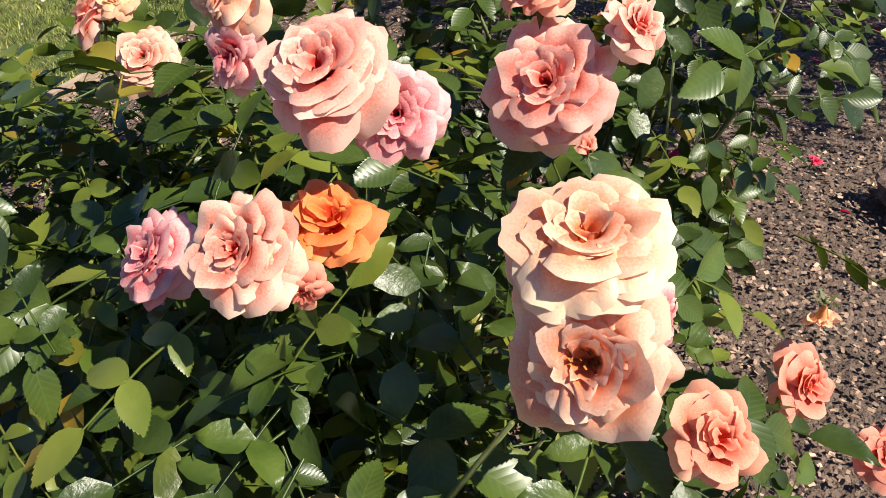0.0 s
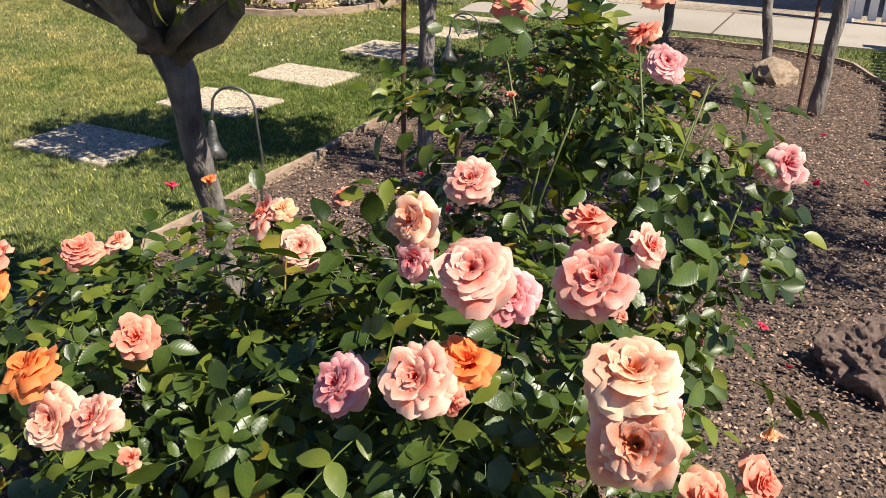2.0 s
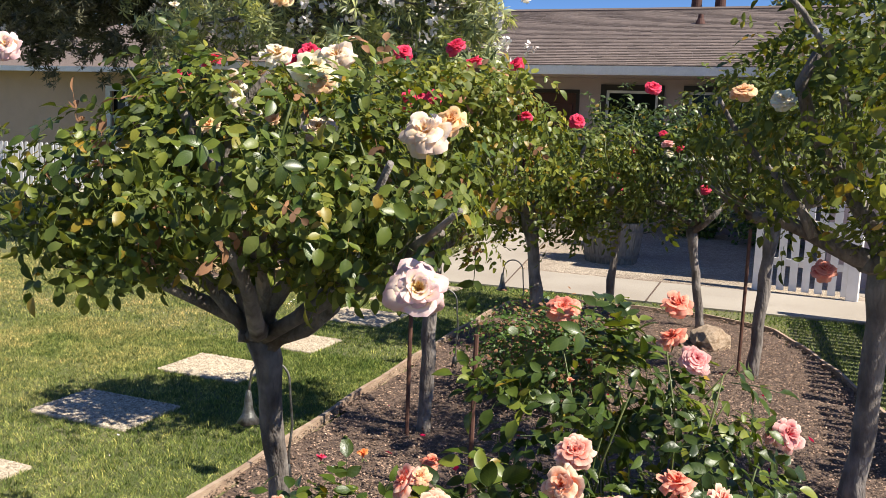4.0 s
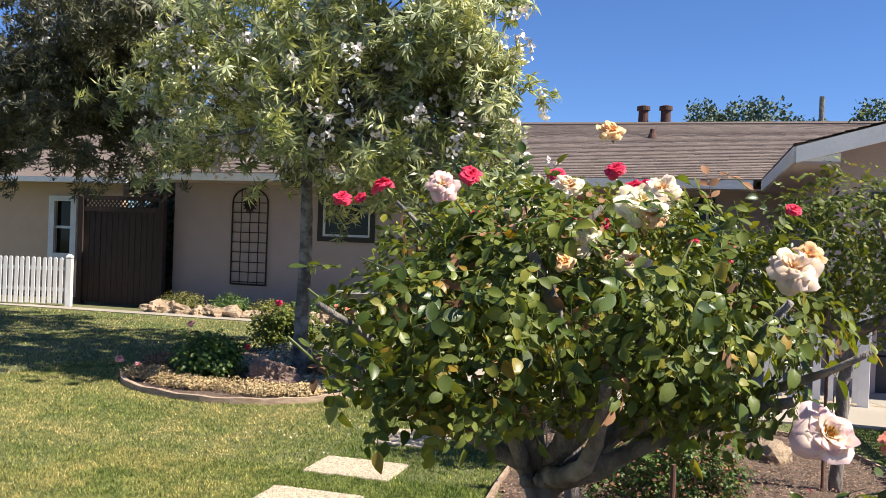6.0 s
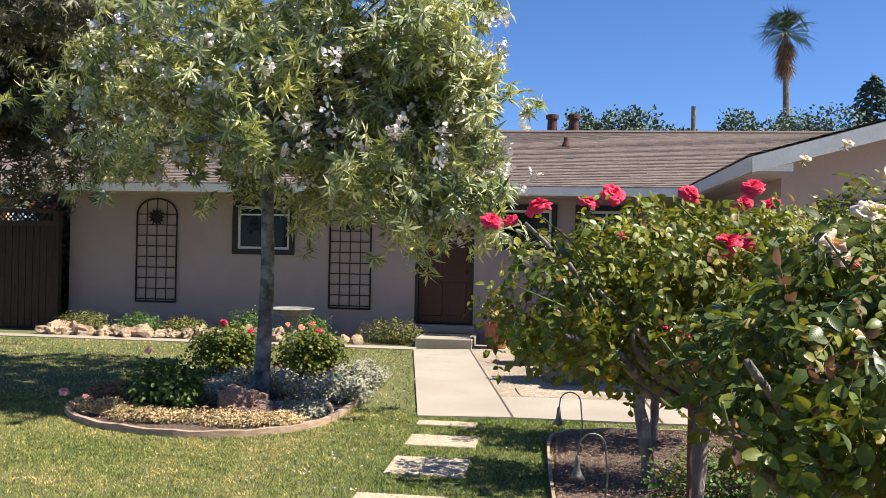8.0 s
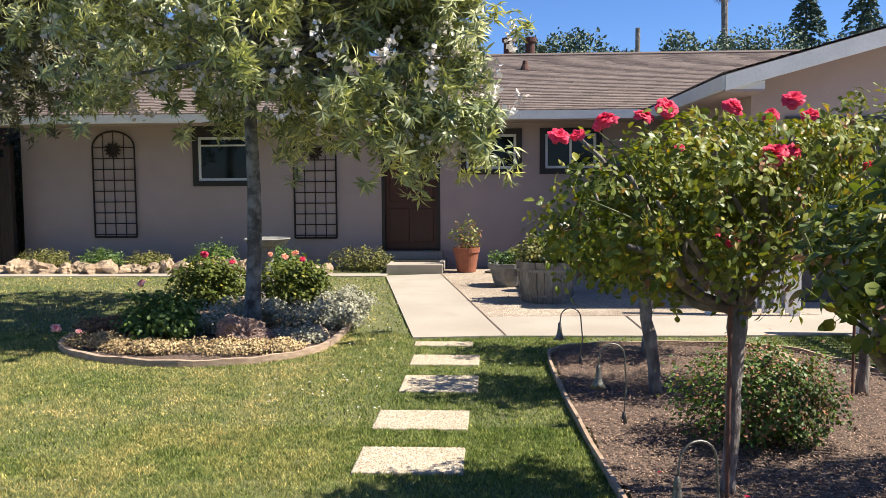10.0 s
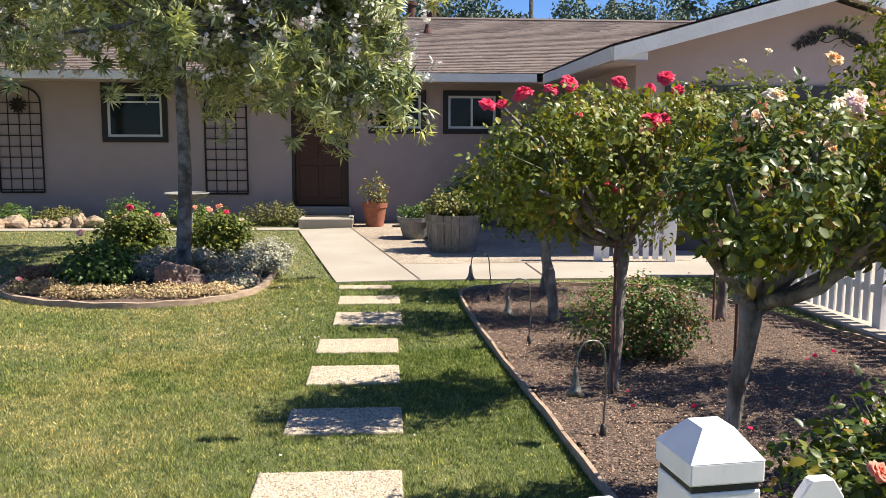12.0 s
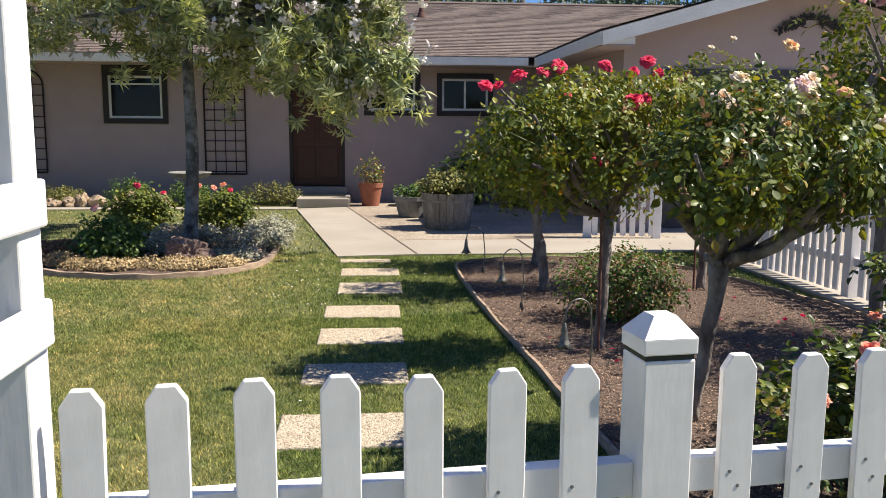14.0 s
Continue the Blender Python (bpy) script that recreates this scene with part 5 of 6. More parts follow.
def tree_rose(label, foot, fork, trunk_r, blobs, sprays, seed, limbs=6, parts=0, stake=None, **kw):
    """A rose grafted on a trunk: knobbly trunk, gnarled limbs, crown."""
    rr = random.Random(seed)
    t = thing("tree_rose", label, "tree rose", foot, "tree roses in the bed")
    f0 = Vector(foot)
    fk = Vector(fork) - f0
    n = 9
    pts = [fk * (i / n) + Vector((rr.uniform(-1, 1), rr.uniform(-1, 1), 0)) * 0.008 for i in range(n + 1)]
    rad = [trunk_r * (1.25 if i == 0 else 1.0 if i < n - 1 else 1.35) * rr.uniform(0.9, 1.1) for i in range(n + 1)]
    pts[0].z = -0.05
    mesh_ob("trunk", *tube(pts, rad, 12), M["bark"], t, "rough grey bark trunk", smooth=True)
    shapes, twigs = [], []
    for i in range(limbs):
        b = blobs[i % len(blobs)]
        a = 6.28 * i / limbs + rr.uniform(-0.3, 0.3)
        end = Vector((b[0] + b[3] * 0.75 * math.cos(a), b[1] + b[4] * 0.75 * math.sin(a), b[2] - b[5] * rr.uniform(0.2, 0.75))) - f0
        start = fk + Vector((0, 0, rr.uniform(-0.05, 0.03)))
        shapes.append(limb(start, end, trunk_r * rr.uniform(0.75, 1.05), trunk_r * 0.4, rr, 0.14))
        shapes.append(limb(start.lerp(end, 0.55), end + Vector((rr.uniform(-.2, .2), rr.uniform(-.2, .2), b[5] * rr.uniform(0.5, 1.0))), trunk_r * 0.45, 0.008, rr, 0.12))
        for k in range(3):
            twigs.append(limb(start.lerp(end, rr.uniform(0.4, 1)), end + Vector((rr.uniform(-.2, .2), rr.uniform(-.2, .2), rr.uniform(0.1, 0.95) * b[5] * 1.4)), 0.008, 0.003, rr, 0.1, 4, 5))
    for i in range(6):
        a = rr.uniform(0, 6.28)
        shapes.append(limb(fk, fk + Vector((math.cos(a), math.sin(a), rr.uniform(0, 0.5))) * trunk_r * 2.2, trunk_r * 0.8, trunk_r * 0.55, rr, 0.1, 3))
    for sv, sf in shapes:
        mesh_ob("limb", sv, sf, M["bark"], t, "gnarled grey limb", smooth=True)
    for sv, sf in twigs:
        mesh_ob("twig", sv, sf, M["cane"], t, "thin green-brown twig", smooth=True)
    kw.setdefault("hang", -0.6)
    crown(t, foot, blobs, sprays, 0, seed, n_parts=parts, up=0.4, out=0.9, **kw)
    if stake:
        s_ = thing("plant_stake", "thin rusty plant stake in the mulch", "stake", (stake[0], stake[1], 0), "plant stakes")
        mesh_ob("rod", *tube([(0, 0, -0.05), (0.0, 0, stake[2])], [0.011, 0.011], 8), M["stake"], s_)
    return t


# the near shrub roses
def shrub(label, foot, blobs, sprays, seed, parts, **kw):
    rr = random.Random(seed)
    t = thing("rose_bush", label, "rose bush", foot, "shrub roses at the front")
    shapes = []
    f0 = Vector(foot)
    for i in range(26):
        b = blobs[i % len(blobs)]
        a = rr.uniform(0, 6.28)
        end = Vector((b[0] + b[3] * rr.uniform(0.2, 0.9) * math.cos(a), b[1] + b[4] * rr.uniform(0.2, 0.9) * math.sin(a), b[2] + b[5] * rr.uniform(0.1, 0.9))) - f0
        shapes.append(limb(Vector((rr.uniform(-.06, .06), rr.uniform(-.06, .06), -0.03)), end, 0.0065, 0.002, rr, 0.08, 5, 6))
    for sv, sf in shapes:
        mesh_ob("cane", sv, sf, M["cane"], t, "thorny green cane", smooth=True)
    crown(t, foot, blobs, sprays, 0, seed, n_parts=parts, **kw)
    return t


FOOT_A, FOOT_B, FOOT_C = (1.25, 1.7, 0), (1.2, 2.35, 0), (0.6, 1.75, 0)
bush_a = shrub("leafy rose bush with large peach blooms", FOOT_A, [(1.32, 1.72, 0.42, 0.38, 0.36, 0.31), (1.6, 1.85, 0.25, 0.18, 0.2, 0.2), (1.3, 1.55, 0.3, 0.35, 0.25, 0.25), (1.05, 1.8, 0.42, 0.25, 0.25, 0.28)], 560, 41, 300, size=1.25, young=0.2, clump=0.06, shell=0.35)
bush_b = shrub("taller rose bush with coral and peach blooms", FOOT_B, [(1.2, 2.35, 0.62, 0.28, 0.26, 0.36), (1.42, 2.3, 0.55, 0.16, 0.15, 0.26), (0.95, 2.15, 0.5, 0.24, 0.22, 0.28), (1.12, 2.4, 0.88, 0.24, 0.2, 0.17), (1.4, 2.35, 0.85, 0.14, 0.14, 0.14)], 460, 42, 220, size=1.05, clump=0.06, young=0.25, shell=0.35)
bush_c = shrub("low spreading rose bush with orange blooms", FOOT_C, [(0.65, 1.72, 0.36, 0.42, 0.38, 0.28), (0.35, 1.6, 0.35, 0.25, 0.3, 0.25), (0.9, 1.45, 0.3, 0.25, 0.22, 0.24), (0.85, 1.95, 0.42, 0.28, 0.22, 0.24), (0.48, 2.1, 0.36, 0.32, 0.25, 0.2)], 640, 43, 300, size=1.08, clump=0.06, young=0.3, shell=0.35)

for at, px, col, kd, face in (
    ((1.326, 1.588, 0.875), 0.112, "peach", "full", (0.1, -0.6, 0.7)), ((1.364, 1.633, 0.822), 0.082, "pink", "full", (0.35, -0.7, 0.4)),
    ((1.434, 1.76, 0.815), 0.125, "peach", "full", (0, -0.75, 0.6)), ((1.50, 1.80, 0.862), 0.07, "peach", "loose", (0.6, -0.2, 0.7)),
    ((1.407, 1.80, 0.885), 0.078, "coral", "loose", (-0.1, -0.2, 1)), ((1.543, 1.585, 0.797), 0.134, "cream", "full", (0.05, -0.22, 0.97)),
    ((1.567, 1.527, 0.732), 0.124, "cream", "open", (0, -0.85, 0.55)), ((1.145, 1.54, 0.675), 0.098, "pink", "full", (-0.3, -0.6, 0.6)),
    ((1.288, 1.51, 0.746), 0.104, "peach", "full", (0, -0.7, 0.65)), ((1.322, 1.588, 0.742), 0.098, "orange", "loose", (0.15, -0.35, 1)),
    ((1.650, 1.63, 0.608), 0.088, "coral", "loose", (0.4, -0.5, 0.7)), ((1.70, 1.925, 0.44), 0.095, "coral", "loose", (0.6, -0.4, 0.4)),
    ((1.79, 1.87, 0.427), 0.08, "coral", "loose", (0.2, -0.5, 0.8)), ((1.226, 1.61, 0.91), 0.085, "cream", "loose", (-0.1, -0.7, 0.5)),
    ((1.24, 1.59, 0.862), 0.06, "pink", "loose", (0.1, -0.7, 0.2)), ((1.60, 1.58, 0.745), 0.06, "pink", "loose", (0.8, -0.3, 0.3)),
    ((1.33, 1.535, 0.70), 0.05, "coral", "loose", (0.4, -0.6, -0.3)), ((1.488, 1.729, 0.775), 0.026, "coral", "bud", (0, -0.3, 1)),
    ((1.608, 2.509, 0.411), 0.032, "red", "bud", (0.5, 0, 1)), ((1.691, 1.939, 0.53), 0.05, "apricot", "bud", (0, 0, -1))):
    bloom(bush_a, FOOT_A, at, px, col, kd, face)
for at, px, col, kd, face in (
    ((1.191, 1.862, 0.885), 0.088, "peach", "full", (0, -0.6, 0.8)), ((1.613, 2.341, 0.841), 0.09, "pink", "loose", (0.5, -0.6, 0.4)), ((1.566, 2.337, 0.834), 0.05, "pink", "loose", (-0.4, -0.6, 0.4)),
    ((1.01, 2.422, 1.077), 0.1, "coral", "full", (0, -0.5, 0.8)), ((1.32, 2.37, 1.13), 0.09, "coral", "loose", (0.1, -0.5, 0.9)), ((1.315, 2.313, 1.055), 0.085, "coral", "loose", (-0.5, -0.3, 0.7)),
    ((1.39, 2.24, 1.022), 0.08, "pink", "full", (0.3, -0.6, 0.6)), ((1.1, 2.38, 0.94), 0.03, "coral", "bud", (0, 0, 1)), ((1.07, 2.3, 0.9), 0.035, "coral", "bud", (0.2, 0, 1)), ((0.73, 2.202, 0.66), 0.07, "coral", "loose", (0, 0, 1))):
    bloom(bush_b, FOOT_B, at, px, col, kd, face)
for at, px, col, kd, face in (
    ((0.914, 1.785, 0.735), 0.088, "peach", "full", (0.3, -0.6, 0.6)), ((0.827, 1.796, 0.775), 0.09, "peach", "loose", (-0.5, -0.4, 0.6)), ((0.87, 1.8, 0.79), 0.05, "apricot", "loose", None),
    ((0.554, 1.718, 0.694), 0.055, "cream", "loose", None), ((0.513, 1.669, 0.69), 0.085, "coral", "full", None), ((0.781, 1.339, 0.70), 0.095, "orange", "loose", (-0.3, -0.3, 0.9)),
    ((0.819, 1.33, 0.631), 0.1, "peach", "full", (0.1, -0.8, 0.5)), ((0.37, 1.56, 0.625), 0.1, "orange", "loose", (0.1, -0.6, 0.8)), ((0.35, 1.6, 0.665), 0.09, "coral", "loose", (-0.2, -0.4, 0.9)), ((0.30, 1.52, 0.605), 0.1, "peach", "full", (-0.3, -0.7, 0.5)),
    ((0.774, 1.535, 0.644), 0.082, "coral", "loose", (0.4, -0.5, 0.7)), ((0.745, 1.766, 0.823), 0.034, "orange", "bud", (0, 0, 1)), ((0.62, 1.8, 0.78), 0.03, "red", "bud", (0, 0, 1)),
    ((0.951, 1.353, 0.596), 0.05, "coral", "bud", (0, -0.6, 0.8)), ((0.895, 1.338, 0.656), 0.08, "peach", "full", None), ((0.12, 1.5, 0.5), 0.085, "coral", "full", None),
    ((0.12, 1.62, 0.62), 0.04, "coral", "bud", None)):
    bloom(bush_c, FOOT_C, at, px, col, kd, face)

# the tree roses
D_FOOT = (0.03, 2.6, 0)
tree_d = tree_rose("old tree rose with a knotted grey trunk and cream blooms", D_FOOT, (0.06, 2.4, 0.88), 0.036, [(0.14, 2.15, 1.38, 0.48, 0.43, 0.26), (0.48, 2.2, 1.38, 0.33, 0.36, 0.28), (-0.17, 1.95, 1.33, 0.24, 0.26, 0.19), (0.1, 2.2, 1.62, 0.28, 0.28, 0.12)], 1300, 51, limbs=10, parts=300, stake=(0.42, 3.4, 0.72), size=0.92, clump=0.055, dry=0.06, young=0.25, hang=-0.7, mat="rose_leaf_old")
for at, px, col, kd in (((0.245, 2.183, 1.882), 0.062, "apricot", "loose"), ((-0.022, 1.53, 1.683), 0.055, "blush", "loose"), ((0.332, 2.218, 1.70), 0.115, "white", "full"), ((0.38, 2.25, 1.735), 0.08, "white", "loose"), ((-0.008, 2.3, 1.656), 0.09, "white", "loose"),
                        ((0.11, 2.37, 1.75), 0.08, "white", "loose"), ((0.302, 2.295, 1.539), 0.08, "white", "open"), ((0.703, 2.13, 1.54), 0.105, "white", "loose"), ((0.745, 2.2, 1.57), 0.07, "apricot", "loose"), ((0.216, 2.014, 1.604), 0.048, "white", "loose"),
                        ((0.161, 1.985, 1.532), 0.05, "apricot", "loose"), ((0.778, 1.956, 1.175), 0.115, "blush", "open"), ((0.36, 2.2, 1.66), 0.065, "apricot", "loose"), ((0.17, 2.15, 1.57), 0.055, "white", "loose"), ((0.24, 2.17, 1.54), 0.05, "apricot", "bud"), ((-0.02, 2.2, 1.9), 0.03, "white", "bud"), ((-0.12, 2.2, 1.86), 0.03, "white", "bud")):
    bloom(tree_d, D_FOOT, at, px * 1.3, col, kd, (0.1, -0.6, 0.6) if col != "blush" else (0.3, -0.7, 0.5))
C_FOOT = (-0.08, 4.06, 0)
tree_c = tree_rose("tree rose with yellow-green leaves and crimson blooms on top", C_FOOT, (-0.04, 4.03, 0.95), 0.034, [(-0.62, 3.65, 1.45, 0.3, 0.38, 0.3), (-0.15, 3.85, 1.5, 0.45, 0.5, 0.33), (0.2, 4.05, 1.5, 0.32, 0.42, 0.32), (-0.2, 4.05, 1.22, 0.5, 0.42, 0.24), (-0.4, 3.65, 1.68, 0.42, 0.38, 0.12), (0.1, 3.9, 1.74, 0.35, 0.38, 0.12)], 1950, 52, limbs=8, stake=(-0.11, 3.93, 0.97), young=0.45, clump=0.07, size=0.9, mat="lime_leaf", dry=0.03, hang=-0.6)
for x, y, z, s_ in ((-0.97, 3.25, 1.747, .085), (-0.90, 3.27, 1.747, .06), (-0.8, 3.25, 1.81, .1), (-0.585, 3.55, 1.845, .09), (-0.49, 3.55, 1.874, .1), (-0.14, 3.8, 1.9, .095), (0.11, 3.8, 1.93, .1), (0.19, 3.82, 1.86, .085), (-0.02, 3.62, 1.69, .12), (0.08, 3.66, 1.69, .085), (-0.45, 3.5, 1.7, .045), (0.45, 3.8, 1.63, .07), (0.62, 4.09, 1.62, .08), (0.92, 4.3, 1.79, .08), (0.2, 4.4, 1.9, .09), (-0.2, 3.6, 1.3, .06), (-0.28, 3.55, 1.34, .04)):
    bloom(tree_c, C_FOOT, (x, y, z), s_ * 1.05, "red", "full")
B_FOOT = (-0.03, 6.08, 0)
tree_b = tree_rose("leaning tree rose with ivory blooms", B_FOOT, (-0.17, 6.1, 1.0), 0.045, [(-0.2, 6.15, 1.22, 0.52, 0.5, 0.42), (0.25, 6.1, 1.3, 0.42, 0.4, 0.42)], 1100, 53, limbs=6, size=1.0, clump=0.09, young=0.25, mat="rose_leaf_old")
for x, y, z in ((-0.32, 5.65, 1.02), (-0.25, 5.65, 1.06), (-0.7, 5.9, 1.25)):
    bloom(tree_b, B_FOOT, (x, y, z), 0.09, "white", "full")
F_FOOT = (1.41, 6.07, 0)
tree_f = tree_rose("slim tree rose on a grey trunk", F_FOOT, (1.46, 6.07, 1.05), 0.04, [(1.45, 6.1, 1.6, 0.55, 0.5, 0.5)], 800, 54, limbs=6, stake=(1.33, 6.02, 1.0), size=1.0, clump=0.09, mat="rose_leaf_old")
tree_e = tree_rose("tree rose with dark foliage near the path", (0.15, 7.55, 0), (0.2, 7.55, 1.0), 0.035, [(0.25, 7.5, 1.45, 0.5, 0.45, 0.45)], 420, 55, limbs=6, size=1.15, clump=0.1)
E_FOOT = (0.95, 7.45, 0)
tree_e2 = tree_rose("tree rose with crimson and ivory blooms", E_FOOT, (0.82, 7.42, 0.85), 0.035, [(0.75, 7.4, 1.35, 0.6, 0.5, 0.45)], 520, 56, limbs=6, size=1.15, clump=0.1)
rr = random.Random(12)
for i in range(12):
    bloom(tree_e2, E_FOOT, (0.75 + rr.uniform(-.5, .5), 6.98 + rr.uniform(0, .1), 1.35 + rr.uniform(-.25, .35)), rr.uniform(.07, .1), ("red", "red", "white", "pink")[i % 4], "full")
G_FOOT = (1.92, 4.15, 0)
# Last two lobes lie out of view, added to shade the mulch.
tree_g = tree_rose("tall tree rose with long upright shoots", G_FOOT, (1.95, 4.15, 1.05), 0.05, [(1.9, 4.1, 1.6, 0.65, 0.6, 0.5), (1.75, 4.0, 2.1, 0.35, 0.35, 0.4), (2.25, 3.3, 1.7, 0.5, 0.5, 0.35), (2.6, 4.0, 1.65, 0.6, 0.6, 0.45)], 1700, 57, limbs=8, size=1.0, clump=0.1, young=0.3, mat="rose_leaf_old")
for x, y, z, c_, s_ in ((1.62, 3.8, 2.33, "pink", .12), (1.35, 3.7, 1.75, "apricot", .11), (1.5, 3.7, 1.72, "white", .1), (1.45, 3.75, 2.3, "pink", .05), (1.7, 3.6, 1.1, "coral", .1)):
    bloom(tree_g, G_FOOT, (x, y, z), s_, c_, "full")


# ---- other plants ----
def small_leaf_mound(name, label, category, foot, r, h, n, mat, leaf=0.03, seed=0, flowers=(), group="", narrow=False, mat2=None):
    rg = np.random.default_rng(seed + 200)
    t = thing(name, label, category, foot, group)
    p, d = blob_points(rg, [(0, 0, h * 0.5, r[0], r[1], h * 0.5), (r[0] * 0.3, -r[1] * 0.1, h * 0.45, r[0] * 0.65, r[1] * 0.7, h * 0.52)], n, 0.4)
    p += 0.1 * h * np.sin(p[:, [1, 2, 0]] * 23)
    ok = p[:, 2] > 0.01
    p, d = p[ok], d[ok]
    tv, tf = LONG_LEAF if narrow else SIMPLE_LEAF
    rot = spray_frames(rg, d, wild=0.6)
    k = len(p) if not mat2 else int(len(p) * 0.7)
    scatter_mesh("leaves", tv, tf, rot[:k], p[:k], leaf * rg.uniform(0.7, 1.4, k), M[mat], t)
    if mat2:
        scatter_mesh("dry_leaves", tv, tf, rot[k:], p[k:], leaf * rg.uniform(0.6, 1.3, len(p) - k), M[mat2], t)
    rr = random.Random(seed)
    stems = [limb((0, 0, -0.02), (r[0] * 0.8 * math.cos(a), r[1] * 0.8 * math.sin(a), h * rr.uniform(0.5, 0.95)), 0.008, 0.002, rr, 0.08, 3, 4) for a in (6.28 * i / 9 for i in range(9))]
    for sv, sf in stems:
        mesh_ob("stem", sv, sf, M["cane"], t)
    for fx, fy, fz, s_, c_ in flowers:
        bloom(t, foot, (foot[0] + fx, foot[1] + fy, foot[2] + fz), s_, c_, "full")
    return t


small_leaf_mound("shrub", "low clipped shrub with green and bronze leaves", "shrub", (0.32, 4.92, 0.02), (0.48, 0.42), 0.56, 8000, "shrub_leaf", 0.026, 1, mat2="dry_leaf")
small_leaf_mound("rose_bush", "round bright green rose bush in the island bed", "rose bush", (-4.42, 7.95, 0.02), (0.38, 0.34), 0.5, 2800, "shrub_leaf", 0.045, 2, flowers=[(-0.1, -0.2, 0.62, .09, "pink"), (-0.9, -0.25, 0.2, 0.1, "pink"), (-0.7, -0.2, 0.15, .08, "pink")])
small_leaf_mound("rose_bush", "rose bush with red blooms behind the tree", "rose bush", (-4.75, 10.4, 0.02), (0.44, 0.4), 0.62, 3400, "rose_leaf_old", 0.05, 3, flowers=[(0.1, -0.4, 0.7, .1, "red"), (-0.4, -0.3, 0.1, .12, "red"), (0.4, -0.3, .6, .08, "red")])
small_leaf_mound("rose_bush", "rose bush with coral-red blooms beside the bird bath", "rose bush", (-3.65, 10.3, 0.02), (0.44, 0.4), 0.6, 3400, "rose_leaf_old", 0.05, 4, flowers=[(0.1, -0.35, 0.72, .1, "coral"), (0.2, -0.4, 0.65, .08, "red"), (0.0, -0.4, .68, .09, "coral"), (-0.2, -.3, .7, .07, "coral")])
for i, (x, y, rx, ry, h, m_, lf) in enumerate(((-3.1, 8.9, 0.55, 0.4, 0.28, "silver_leaf", 0.035), (-3.9, 9.1, 0.5, 0.4, 0.3, "silver_leaf", 0.035), (-2.95, 9.9, 0.35, 0.4, 0.3, "silver_leaf", 0.03), (-3.1, 8.0, 0.3, 0.2, 0.15, "silver_leaf", 0.025),
                                               (-3.7, 7.45, 0.55, 0.25, 0.14, "tan_plant", 0.02), (-4.4, 7.45, 0.4, 0.18, 0.13, "tan_plant", 0.02), (-4.9, 7.65, 0.35, 0.18, 0.16, "tan_plant", 0.022), (-3.2, 7.5, 0.3, 0.18, 0.13, "tan_plant", 0.02),
                                               (-4.1, 8.5, 0.4, 0.3, 0.2, "silver_leaf", 0.03), (-5.1, 8.3, 0.3, 0.3, 0.2, "dry_leaf", 0.03))):
    small_leaf_mound("ground_cover", {"silver_leaf": "silvery low ground cover with tiny white flowers", "tan_plant": "straw-coloured creeping ground cover", "dry_leaf": "reddish dry low plant"}[m_], "ground cover", (x, y, 0.02), (rx, ry), h, 2600, m_, lf, 10 + i, group="ground cover in the island bed")
for i, (x, rx, h, m_) in enumerate(((-9.2, 0.5, 0.4, "shrub_yellow"), (-8.15, 0.4, 0.4, "shrub_leaf"), (-7.3, 0.42, 0.35, "shrub_yellow"), (-6.1, 0.4, 0.5, "shrub_leaf"), (-3.5, 0.6, 0.42, "shrub_yellow"), (-5.0, 0.4, 0.45, "shrub_leaf"))):
    small_leaf_mound("shrub", "small mounded shrub in the strip by the wall", "shrub", (x, 14.85, 0.0), (rx, 0.35), h, 2600, m_, 0.03, 30 + i, group="shrubs by the house wall")
r = random.Random(6)
for i in range(17):
    x = -9.75 + 0.27 * i
    rock("rock", (x + r.uniform(-.05, .05), 14.5 + r.uniform(-.05, .05), 0.0), (r.uniform(.13, .24), r.uniform(.1, .16), r.uniform(.1, .19)), M["rock_tan"], "rounded tan edging rock by the path", "rocks edging the wall strip", seed=i, detail=3, rough=0.75)
for i, (x, y) in enumerate(((-4.25, 14.5), (-4.5, 14.55), (-2.98 - 1.05, 14.5))):
    rock("rock", (x, y, 0), (0.13, 0.11, 0.12), M["rock_tan"], "rounded tan edging rock by the path", "rocks edging the wall strip", seed=40 + i, detail=2)
rock("rock", (-3.55, 7.85, 0.0), (0.26, 0.2, 0.2), M["rock_lava"], "pitted red-brown lava rock in the island bed", seed=3, rough=0.6, detail=5)
rock("rock", (-2.95, 8.2, 0.0), (0.14, 0.11, 0.1), M["rock_tan"], "tan field rock in the island bed", seed=4)
rock("rock", (-3.1, 7.9, 0.0), (0.1, 0.08, 0.08), M["rock_tan"], "pale small rock in the island bed", seed=5)
rock("rock", (1.08, 6.85, 0.0), (0.2, 0.15, 0.12), M["rock_tan"], "flat tan rock in the rose bed", seed=6)
rock("rock", (1.90, 3.12, 0.0), (0.145, 0.13, 0.11), M["rock_lava"], "pitted red-brown lava rock on the mulch", seed=7, rough=0.6, detail=5)


